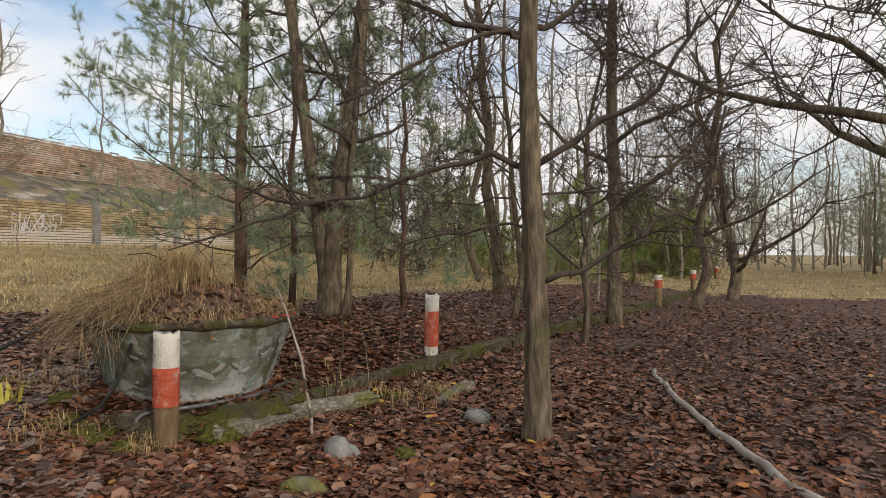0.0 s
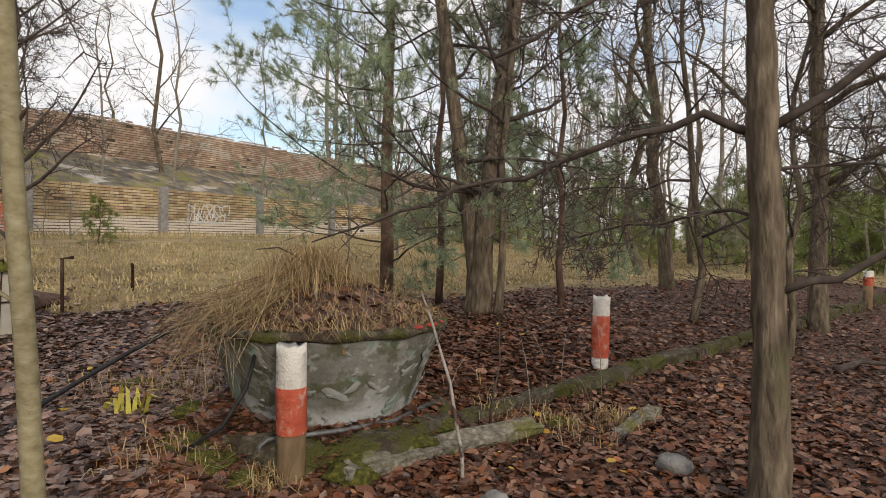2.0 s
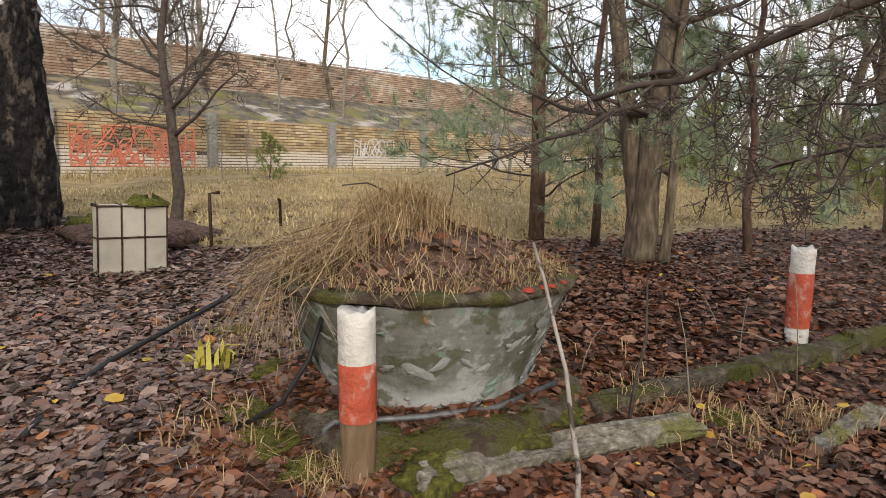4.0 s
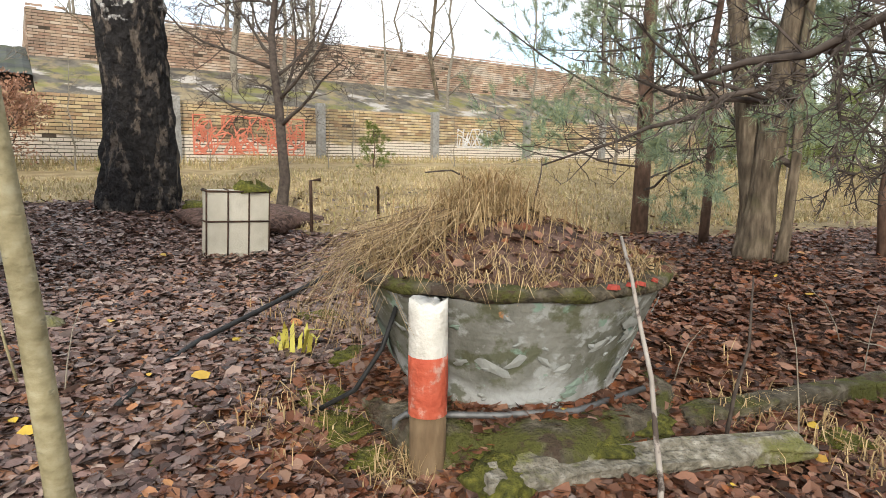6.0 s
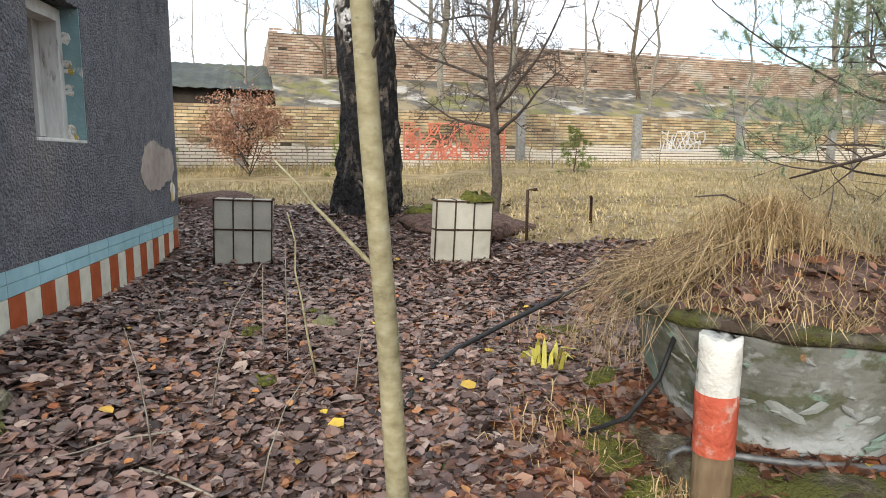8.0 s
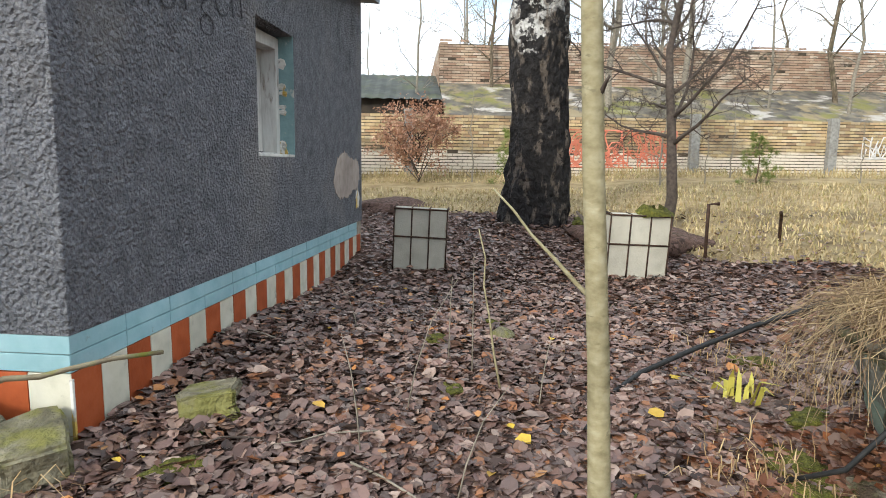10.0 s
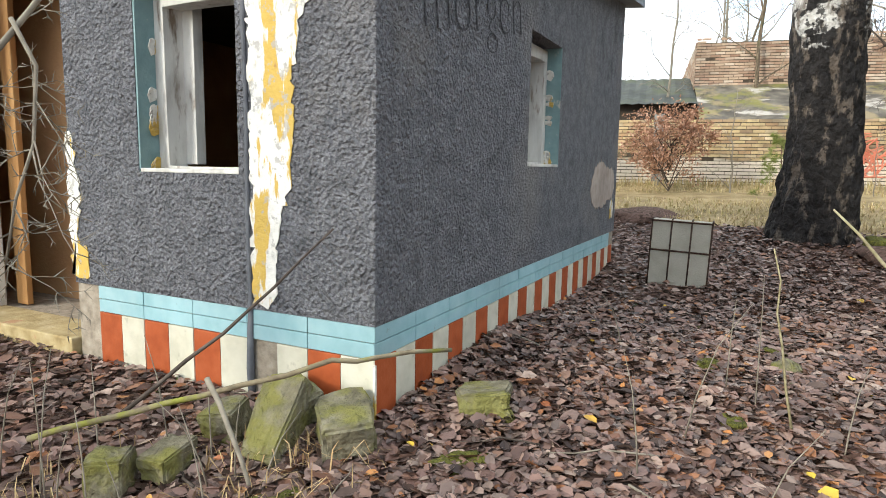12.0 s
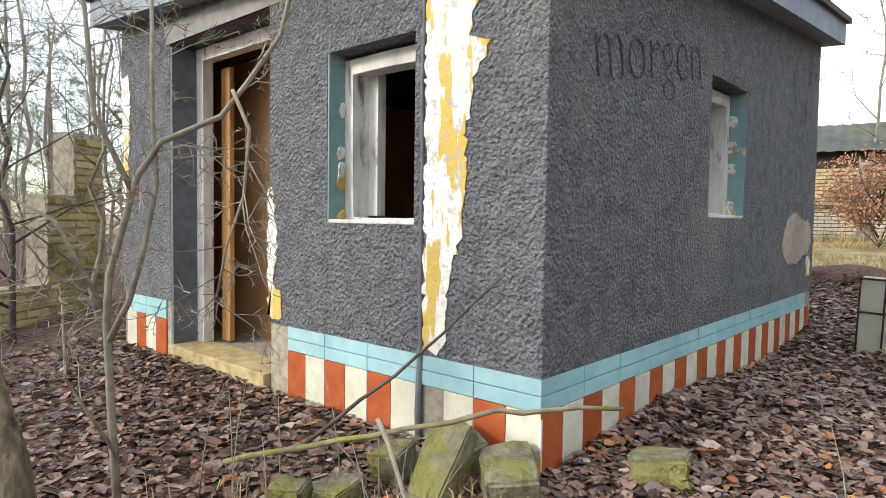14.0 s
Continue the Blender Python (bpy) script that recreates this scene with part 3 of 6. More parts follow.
grass("dry_tufts", 1500, DRY_GRASS, near_root, 0.17, 1.4, "tufts of dry grass among stones and leaves", 7, 0.003)
grass("green_weeds", 3600, GREEN, weed_root, 0.035, 1.2, "tiny green weeds between the leaves", 8, 0.008, "weeds")
grass("meadow_grass", 60000, MEADOW_GRASS, meadow_root, 0.13, 1.9, "pale dry winter grass of the meadow by the wall", 5, 0.008)
grass("roadside_grass", 14000, MEADOW_GRASS, far_root, 0.16, 1.5, "pale dry grass along the overgrown track", 6, 0.012)


# ---- the house ----
def wall_cells(g, x0, x1, u0, u1, z0, z1, holes, along):
    """A thick wall with holes that go through it, as solid cells. x0, x1: its two faces; u: along it; z1 may depend on u."""
    us = sorted({u0, u1, *(h[0] for h in holes), *(h[1] for h in holes)})
    zs = sorted({z0, z1, *(max(z0, h[2]) for h in holes), *(h[3] for h in holes)})
    for a, b in zip(us, us[1:]):
        run = None
        for c, d in zip(zs, zs[1:]):
            solid = not any(h[0] <= a and b <= h[1] and max(z0, h[2]) <= c and d <= h[3] for h in holes)
            if solid:
                run = (run[0] if run else c, d)
            if run and (not solid or d == zs[-1]):
                if along == "y":
                    g.box(x0, x1, a, b, run[0], run[1])
                else:
                    g.box(a, b, x0, x1, run[0], run[1])
                run = None


def roof_z(x, y):
    """Underside of the roof, rising towards the back."""
    return 2.60 + 0.10 * (HX - x) + 0.07 * (HY - y)


house = thing("house", "small abandoned dark grey roughcast house with painted tile plinth", "house", (HX, HY, 0.3))
HOUSE_INV = Matrix.Translation((-HX, -HY, -0.3))
LEDGE, STRIPE_TOP = 0.775, 0.637
DOOR = (-3.24, -1.98, 0.47, 2.60)
WIN_F = (-1.45, -0.81, 1.365, 2.245)
WIN_S = (-5.66, -4.96, 1.425, 2.275)


def hpart(name, g, material, label="", bevel=0.0, parent=None, smooth=False):
    m = bevelled(g, name, material, bevel) if bevel else g.mesh(name, material, smooth)
    if name.endswith("_wall"):
        bm = bmesh.new()
        bm.from_mesh(m)
        bmesh.ops.remove_doubles(bm, verts=bm.verts[:], dist=0.002)
        bm.to_mesh(m)
        bm.free()
    m.transform(HOUSE_INV)
    return part(name, m, parent or house, label)


def build_house():
    t = 0.26
    g = Geo()
    wall_cells(g, HX - t, HX, HY2, HY, LEDGE, 2.62, [DOOR, WIN_F], "y")
    # the top of the front wall follows the roof
    g.add([(HX - t, HY2, 2.62), (HX, HY2, 2.62), (HX, HY, 2.62), (HX - t, HY, 2.62), (HX - t, HY2, roof_z(HX - t, HY2)), (HX, HY2, roof_z(HX, HY2)), (HX, HY, roof_z(HX, HY) + 0.02), (HX - t, HY, roof_z(HX - t, HY))],
          [(4, 5, 6, 7), (0, 1, 5, 4), (1, 2, 6, 5), (2, 3, 7, 6), (3, 0, 4, 7)])
    front = hpart("front_wall", g, PLASTER, "dark grey roughcast wall with a doorway and a window hole")
    g = Geo()
    wall_cells(g, HY - t, HY - 0.001, HX2, HX - t, LEDGE, 2.62, [WIN_S], "x")
    g.add([(HX2, HY - t, 2.62), (HX - t, HY - t, 2.62), (HX - t, HY - 0.001, 2.62), (HX2, HY - 0.001, 2.62), (HX2, HY - t, roof_z(HX2, HY - t)), (HX - t, HY - t, roof_z(HX - t, HY - t)), (HX - t, HY - 0.001, roof_z(HX - t, HY)), (HX2, HY - 0.001, roof_z(HX2, HY))],
          [(4, 5, 6, 7), (0, 1, 5, 4), (1, 2, 6, 5), (2, 3, 7, 6), (3, 0, 4, 7)])
    side = hpart("side_wall", g, PLASTER, "dark grey roughcast side wall with one narrow window")
    g = Geo()
    g.box(HX2, HX2 + t, HY2, HY - t, 0.1, 3.0)
    g.box(HX2 + t, HX - t, HY2, HY2 + t, 0.1, 2.85)
    hpart("back_wall", g, PLASTER)
    # plinth core behind the tiles, left open at the door
    g = Geo()
    g.box(HX - t, HX - 0.012, HY2, DOOR[0], 0.0, LEDGE - 0.004)
    hpart("front_plinth", g, MORTAR)
    g = Geo()
    g.box(HX - t, HX - 0.012, DOOR[1], HY - 0.012, 0.0, LEDGE - 0.004)
    plinth_f = hpart("front_plinth", g, MORTAR, "plinth of orange, cream and pale blue painted tiles")
    g = Geo()
    g.box(HX2, HX - t, HY - t, HY - 0.012, 0.0, LEDGE - 0.004)
    plinth_s = hpart("side_plinth", g, MORTAR, "plinth of orange, cream and pale blue painted tiles")
    # inside: floor, inner walls, ceiling
    g = Geo()
    g.box(HX2 + t, HX - 0.1, HY2 + t, HY - t, 0.1, 0.46)
    hpart("floor", g, MORTAR)
    g = Geo()
    g.box(HX - 0.69, HX - 0.62, HY2 + t + 0.025, -2.12, 0.462, 2.6)
    hpart("inner_wall", g, INNER_WALL)
    g = Geo()
    g.box(HX2 + t, HX - t - 0.01, HY2 + t, HY2 + t + 0.02, 0.46, 2.7)
    hpart("inner_wall", g, INNER_WALL, "ochre brown inside wall seen through the doorway")
    # dark ceiling added to close the open gap between back wall and roof
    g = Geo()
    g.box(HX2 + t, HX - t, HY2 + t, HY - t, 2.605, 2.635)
    hpart("ceiling", g, INNER_DARK, "dark ceiling added to close the gap under the roof")
    # roof slab with fascia
    g = Geo()
    a, b, c, d = HX2 - 0.25, HX + 0.16, HY2 - 0.2, HY + 0.15
    low = [(a, c), (b, c), (b, d), (a, d)]
    g.add([(x, y, roof_z(x, y) + 0.001) for x, y in low] + [(x, y, roof_z(x, y) + 0.2) for x, y in low],
          [(3, 2, 1, 0), (4, 5, 6, 7), (0, 1, 5, 4), (1, 2, 6, 5), (2, 3, 7, 6), (3, 0, 4, 7)])
    hpart("roof", g, FASCIA, "flat felt roof with a grey painted fascia board")
    a, b, c, d = a - 0.04, b + 0.04, c - 0.04, d + 0.04
    low = [(a, c), (b, c), (b, d), (a, d)]
    g = Geo()
    g.add([(x, y, roof_z(x, y) + 0.2) for x, y in low] + [(x, y, roof_z(x, y) + 0.25) for x, y in low],
          [(3, 2, 1, 0), (4, 5, 6, 7), (0, 1, 5, 4), (1, 2, 6, 5), (2, 3, 7, 6), (3, 0, 4, 7)])
    hpart("roof_edge", g, ROOFING)
    # door: threshold, jamb lining, boards
    g = Geo()
    g.box(HX - t, HX + 0.03, DOOR[0] + 0.02, DOOR[1] - 0.02, 0.32, 0.47)
    sill = hpart("threshold", g, THRESHOLD, "worn ochre concrete threshold", 0.012)
    g = Geo()
    g.box(HX - 0.20, HX - 0.002, DOOR[0], DOOR[0] + 0.035, 0.47, 2.58)
    hpart("door_reveal", g, GREY_PAINT_SHADE)
    frame_ob = Geo()
    frame_ob.box(HX - t, HX - 0.18, DOOR[0] + 0.035, DOOR[0] + 0.13, 0.47, 2.52)
    frame_ob.box(HX - t, HX - 0.18, DOOR[0] + 0.035, DOOR[1] - 0.01, 2.50, 2.59)
    hpart("door_frame", frame_ob, WHITE_WOOD, "flaking white wooden door frame", 0.004)
    g = Geo()
    g.box(HX - t - 0.10, HX - t - 0.06, DOOR[0] + 0.13, DOOR[0] + 0.25, 0.47, 2.47)
    hpart("door_board", g, ORANGE_WOOD, "ochre board standing inside the doorway", 0.01)
    # concrete lintel over the door
    g = Geo()
    g.box(HX - 0.01, HX + 0.004, DOOR[0] - 0.06, DOOR[1] + 0.12, 2.60, 2.74)
    hpart("lintel", g, mat("lintel_render", [(0.20, 0.19, 0.185), (0.30, 0.285, 0.27)], 14, 0.9, 0.4, 50, 0.3))
    return front, side, plinth_f, plinth_s


front_wall, side_wall, plinth_front, plinth_side = build_house()


def window(name, label, y0, y1, z0, z1, at, flip=False):
    """A timber frame set back in the wall hole, without glass. Local: x out of the wall, y along, z up."""
    def span(g, x0, x1, a, b, c, d):
        if flip:
            a, b = y0 + y1 - b, y0 + y1 - a
        g.box(x0, x1, a, b, c, d)
        return g
    # one mitred frame: outer and inner ring, front and back
    g = Geo()
    a, b = (y0 + 0.012, y1) if not flip else (y0, y1 - 0.012)
    c, d = (y0 + 0.080, y1 - 0.05) if not flip else (y0 + 0.05, y1 - 0.080)
    outer, inner = [(a, z0), (b, z0), (b, z1 - 0.02), (a, z1 - 0.02)], [(c, z0 + 0.03), (d, z0 + 0.03), (d, z1 - 0.10), (c, z1 - 0.10)]
    for x in (-0.11, -0.22):
        g.v += [(x, u, v) for u, v in outer] + [(x, u, v) for u, v in inner]
    for i in range(4):
        j = (i + 1) % 4
        g.f += [(i, j, 4 + j, 4 + i), (8 + j, 8 + i, 12 + i, 12 + j), (j, i, 8 + i, 8 + j), (4 + i, 4 + j, 12 + j, 12 + i)]
    w = part(name, bevelled(g, name, WHITE_WOOD, 0.004, 0.006, 3, 3), house, label, HOUSE_INV @ at)
    part("reveal", bevelled(span(Geo(), -0.20, -0.004, y0, y0 + 0.012, z0, z1), "reveal", TEAL_PAINT, 0.002), w)
    part("sash_stile", bevelled(span(Geo(), -0.28, -0.22, y0 + 0.06, y0 + 0.15, z0 + 0.04, z1 - 0.08), "sash_stile", WHITE_WOOD, 0.004), w)
    rng = random.Random(len(name) * 7 + int(z0 * 100))
    for k in range(9):
        z = rng.uniform(z0 + 0.03, z1 - 0.15) if k < 7 else z0 + 0.02
        h, x = rng.uniform(0.02, 0.07), rng.uniform(-0.09, -0.07)
        u, v = (y0 + 0.013, 1) if not flip else (y1 - 0.013, -1)
        fl = Geo()
        pts = [(x - 0.03, 0.0, z), (x + 0.02 * rng.random(), 0.002, z - 0.015), (x + 0.035, 0.022, z + h * 0.3), (x + 0.03, 0.03, z + h * 0.8), (x, 0.008, z + h), (x - 0.04, 0.0, z + h * 0.8)]
        fl.v = [(p, u + v * q, r) for p, q, r in pts] + [(p - 0.002, u + v * (q + 0.003), r) for p, q, r in pts]
        fl.f = [(0, 1, 2, 3, 4, 5), (11, 10, 9, 8, 7, 6)] + [(i, (i + 1) % 6, 6 + (i + 1) % 6, 6 + i) for i in range(6)]
        part("paint_flake", fl.mesh("paint_flake", PEELED), w)
    part("window_sill", bevelled(span(Geo(), -0.10, -0.004, y0, y1, z0 + 0.001, z0 + 0.02), "window_sill", WHITE_WOOD, 0.004), w)
    return w


window("window_1", "glassless window hole with flaking white frame", *WIN_F, Matrix.Translation((HX, 0, 0)))
window("window_2", "narrow glassless window with flaking white frame", -WIN_S[1], -WIN_S[0], WIN_S[2], WIN_S[3],
       Matrix.Translation((0, HY, 0)) @ Matrix(((0, -1, 0, 0), (1, 0, 0, 0), (0, 0, 1, 0), (0, 0, 0, 1))), True)


def ragged(name, outline, material, parent, to_world, depth=0.012, jag=0.02, seed=2, label="", fine=0.03):
    """A flat plate with a ragged edge (missing plaster, flaked paint). outline: a few corners in the wall's own plane."""
    rng = random.Random(seed)
    pts = []
    n = len(outline)
    for i in range(n):
        a, b = Vector(outline[i]), Vector(outline[(i + 1) % n])
        k = max(1, int((b - a).length / fine))
        for j in range(k):
            p = a.lerp(b, j / k)
            pts.append((p.x + rng.uniform(-jag, jag), p.y + rng.uniform(-jag, jag)))
    bm = bmesh.new()
    vs = [bm.verts.new(to_world(u, v, 0.0)) for u, v in pts]
    f = bm.faces.new(vs)
    ext = bmesh.ops.extrude_face_region(bm, geom=[f])
    shift = Vector(to_world(0, 0, depth)) - Vector(to_world(0, 0, 0))
    bmesh.ops.translate(bm, verts=[e for e in ext["geom"] if isinstance(e, bmesh.types.BMVert)], vec=shift)
    bmesh.ops.recalc_face_normals(bm, faces=bm.faces[:])
    bmesh.ops.triangulate(bm, faces=bm.faces[:])
    m = bpy.data.meshes.new(name)
    bm.to_mesh(m)
    bm.free()
    m.materials.append(material)
    m.transform(HOUSE_INV)
    return part(name, m, parent, label)


def on_front(u, v, d):
    return (HX + 0.002 + d, u, v)


def on_side(u, v, d):
    return (u, HY + 0.002 + d, v)


ragged("peeled_strip", [(-0.735, 0.80), (-0.62, 0.80), (-0.60, 1.10), (-0.52, 1.35), (-0.50, 1.8), (-0.47, 2.0), (-0.36, 2.12), (-0.50, 2.16), (-0.46, 2.30), (-0.52, 2.60), (-0.75, 2.60), (-0.74, 1.7)],
       PEELED, front_wall, on_front, 0.004, 0.018, 3, "strip of peeled white and yellow paint")
ragged("bare_patch", [(-6.66, 1.24), (-6.80, 1.42), (-7.05, 1.50), (-7.30, 1.44), (-7.62, 1.42), (-7.70, 1.25), (-7.60, 1.12), (-7.40, 1.13), (-7.20, 1.05), (-6.90, 1.06), (-6.72, 1.13)],
       SMOOTH_PLASTER, side_wall, on_side, 0.003, 0.02, 4, "patch where the roughcast has fallen off")
ragged("bare_edge", [(-1.99, 0.80), (-1.86, 0.82), (-1.84, 0.95), (-1.93, 1.00), (-1.90, 1.25), (-1.94, 1.55), (-1.99, 1.55)], PEELED, front_wall, on_front, 0.004, 0.02, 8, "broken plaster edge beside the doorway")
ragged("bare_edge", [(-4.055, 1.45), (-3.96, 1.5), (-3.93, 1.9), (-3.90, 2.3), (-3.95, 2.48), (-4.055, 2.48)], PEELED, front_wall, on_front, 0.004, 0.02, 18, "white plaster showing at the broken edge")
ragged("bare_patch", [(-7.66, 0.92), (-7.55, 0.93), (-7.52, 1.08), (-7.62, 1.10), (-7.70, 1.05)], PEELED, side_wall, on_side, 0.003, 0.015, 9)


def graffito():
    """The sprayed word on the side wall."""
    for txt, size, place in (("morgen", 0.46, (-3.52, 1.99)),):
        cu = bpy.data.curves.new("graffito", "FONT")
        cu.body, cu.size, cu.extrude, cu.offset = txt, size, 0.001, -0.014
        ob = bpy.data.objects.new("graffito_text", cu)
        dg = bpy.context.evaluated_depsgraph_get()
        m = bpy.data.meshes.new_from_object(ob.evaluated_get(dg))
        m.materials.clear()
        m.materials.append(DARK_SPRAY)
        bpy.data.objects.remove(ob)
        m.transform(Matrix.Translation((place[0], HY + 0.004, place[1])) @ Matrix(((-1, 0, 0, 0), (0, 0, 1, 0), (0, 1, 0, 0), (0, 0, 0, 1))) @ Matrix.Rotation(radians(9), 4, "Z") @ Matrix.Diagonal((0.90, 1, 1, 1)))
        m.transform(HOUSE_INV)
        part("graffito", m, side_wall, "word morgen sprayed in dark paint")


graffito()


def tiles():
    """Painted plinth tiles: two rows of long blue ones over upright orange and cream stripes."""
    def slab(name, w, h, material):
        g = Geo()
        g.box(-0.014, 0.0, 0.002, w - 0.002, 0.002, h - 0.002)
        return bevelled(g, name, material, 0.002)
    sw = 0.1695
    row = (LEDGE - STRIPE_TOP) / 2
    blue = slab("blue_tile", sw * 2, row, BLUE_TILE)
    orange = slab("orange_tile", sw, 0.36, ORANGE_TILE)
    cream = slab("cream_tile", sw, 0.36, CREAM_TILE)
    rng = random.Random(6)
    def lay(parent, u, k, m, side, w):
        z = k
        jit = rng.uniform(-0.0015, 0.0015)
        if side:
            at = Matrix.Translation((u, HY + jit, z)) @ Matrix.Rotation(radians(90), 4, "Z")
        else:
            at = Matrix.Translation((HX + jit, u, z))
        nm = m.name.split(".")[0]
        part(nm, m, parent, "", HOUSE_INV @ at)
    # front, from the corner to the door, then beyond the door
    n = 0
    u = HY
    while u - sw > DOOR[1] + 0.05:
        u -= sw
        if abs(u + sw / 2 + 0.745) > 0.075:
            lay(plinth_front, u, STRIPE_TOP - 0.36, cream if n % 2 == 0 else orange, False, sw)
        n += 1
    u = HY
    while u - 2 * sw > DOOR[1] - 0.12:
        u -= 2 * sw
        for r in range(2):
            lay(plinth_front, u, STRIPE_TOP + r * row, blue, False, sw)
    for i in range(4):
        lay(plinth_front, DOOR[0] - 0.08 - (i + 1) * sw, STRIPE_TOP - 0.36, orange if i % 2 == 0 else cream, False, sw)
    for i in range(2):
        for r in range(2):
            lay(plinth_front, DOOR[0] - 0.08 - (i + 1) * 2 * sw, STRIPE_TOP + r * row, blue, False, sw)
    # side, away from the corner
    u, n = HX, 0
    while u - sw > HX2 - 0.02:
        lay(plinth_side, u, STRIPE_TOP - 0.36, orange if n % 2 == 0 else cream, True, sw)
        u -= sw
        n += 1
    u = HX
    while u - 2 * sw > HX2 - 0.05:
        for r in range(2):
            lay(plinth_side, u, STRIPE_TOP + r * row, blue, True, sw)
        u -= 2 * sw


tiles()
# grey strip in place of the thin shadow along the plaster groove; no pipe
g = Geo()
g.tube([V(HX + 0.004, -0.757 + 0.006 * math.sin(z * 9), z) for z in (0.32, 0.5, 0.66, 0.8, 1.1, 1.4, 1.7, 2.0, 2.3, 2.6)], [0.016, 0.018, 0.015, 0.012, 0.010, 0.011, 0.010, 0.011, 0.010, 0.010], 8)
hpart("groove_shade", g, GREY_PAINT_SHADE, "thin grey strip standing in for the shaded groove in the plaster", smooth=True)

g = Geo()
g.box(HX - 0.008, HX + 0.004, HY - 0.008, HY + 0.004, 0.28, STRIPE_TOP - 0.02)
hpart("corner_strip", g, PEELED, "yellowed white joint along the tiled corner", 0.002)


# ---- planter, posts, kerbs ----
def lathe(profile, sides, wobble=0.0, seed=1, cap_top=False):
    g = Geo()
    for j, (r, z) in enumerate(profile):
        for i in range(sides):
            a = math.tau * i / sides
            d = 1 + wobble * noise.noise(V(math.cos(a) * 2.2 + seed, math.sin(a) * 2.2, z * 4))
            g.v.append((r * d * math.cos(a), r * d * math.sin(a), z + wobble * 0.3 * noise.noise(V(math.cos(a) * 3, math.sin(a) * 3, seed + j))))
    for j in range(len(profile) - 1):
        for i in range(sides):
            k = (i + 1) % sides
            g.f.append((j * sides + i, j * sides + k, (j + 1) * sides + k, (j + 1) * sides + i))
    if cap_top:
        g.f.append(tuple((len(profile) - 1) * sides + i for i in range(sides)))
    return g


def planter():
    t = thing("planter", "round tapered concrete planter with peeling pale plaster, overgrown", "planter", (PX, PY, 0.335))
    body = lathe([(0.45, 0.0), (0.46, 0.04), (0.505, 0.17), (0.565, 0.32), (0.63, 0.455)], 64, 0.02, 2)
    b = part("bowl", body.mesh("bowl", DRUM, True), t)
    rim = lathe([(0.622, 0.452), (0.648, 0.458), (0.660, 0.472), (0.656, 0.490), (0.63, 0.498), (0.57, 0.495), (0.54, 0.46)], 96, 0.06, 3)
    part("rim", rim.mesh("rim", MOSSY_CONCRETE, True), t, "rough mossy concrete rim")
    soil = lathe([(0.60, 0.465), (0.50, 0.52), (0.38, 0.58), (0.24, 0.64), (0.1, 0.68), (0.01, 0.69)], 40, 0.05, 5)
    part("soil", soil.mesh("soil_mound", SOIL, True), t)
    rng = random.Random(3)
    for k in range(5):
        a = radians(rng.uniform(0, 32))
        g = Geo()
        s = rng.uniform(0.012, 0.026)
        g.tube([V(0.655 * math.cos(a), 0.64 * math.sin(a), 0.495), V(0.655 * math.cos(a), 0.655 * math.sin(a), 0.508)], [s, s * 0.8], 7)
        part("paint_flake", g.mesh("paint_flake", RED_PAINT), t, "red paint remains" if k == 0 else "")
    # plates of plaster standing proud on the side
    for k in range(44):
        a0 = radians(rng.uniform(-80, 45))
        z0 = rng.uniform(0.05, 0.40)
        pts = []
        n, slant = 9, rng.uniform(-0.9, 0.9)
        s = rng.choice((rng.uniform(0.008, 0.02), rng.uniform(0.01, 0.045)))
        if k == 0:
            a0, z0, s = radians(-98), 0.20, 0.13
        for i in range(n):
            c = math.tau * i / n
            q = s * rng.uniform(0.5, 1.25)
            z = min(0.44, max(0.02, z0 + 0.65 * q * math.sin(c) + slant * q * math.cos(c)))
            r = 0.45 + 0.18 * (z / 0.455) ** 1.1 + 0.007
            aa = a0 + q * math.cos(c) * 1.3 / r
            pts.append(V(r * math.cos(aa), r * math.sin(aa), z))
        g = Geo()
        cen = sum(pts, V(0, 0, 0)) / n
        out = V(math.cos(a0), math.sin(a0), 0)
        g.add([cen + out * 0.006, *pts], [(0, 1 + i, 1 + (i + 1) % n) for i in range(n)])
        m = g.mesh("plaster_flake", PLASTER_PALE if k % 7 else PLASTER_GREEN)
        part("plaster_flake", m, t)
    return t


PLASTER_PALE = mat("pale_plaster_flake", [(0.23, 0.24, 0.22), (0.34, 0.35, 0.33)], 14, 0.9, 0.4, 50, 0.3)
PLASTER_GREEN = mat("green_plaster_flake", [(0.17, 0.23, 0.19), (0.23, 0.29, 0.24)], 14, 0.9, 0.4, 50, 0.3)
planter()


def mound_root(rng):
    a, r = rng.uniform(0, 6.28), abs(rng.gauss(0, 0.20))
    if r > 0.55:
        return None
    return (PX - 0.08 + r * math.cos(a), PY - 0.06 + r * math.sin(a), 0.335 + 0.67 - 0.32 * r)


def spill_root(rng):
    a, r = radians(rng.uniform(150, 285)), rng.uniform(0.3, 0.62)
    return (PX + r * math.cos(a), PY + r * math.sin(a), 0.335 + 0.69 - 0.3 * r)


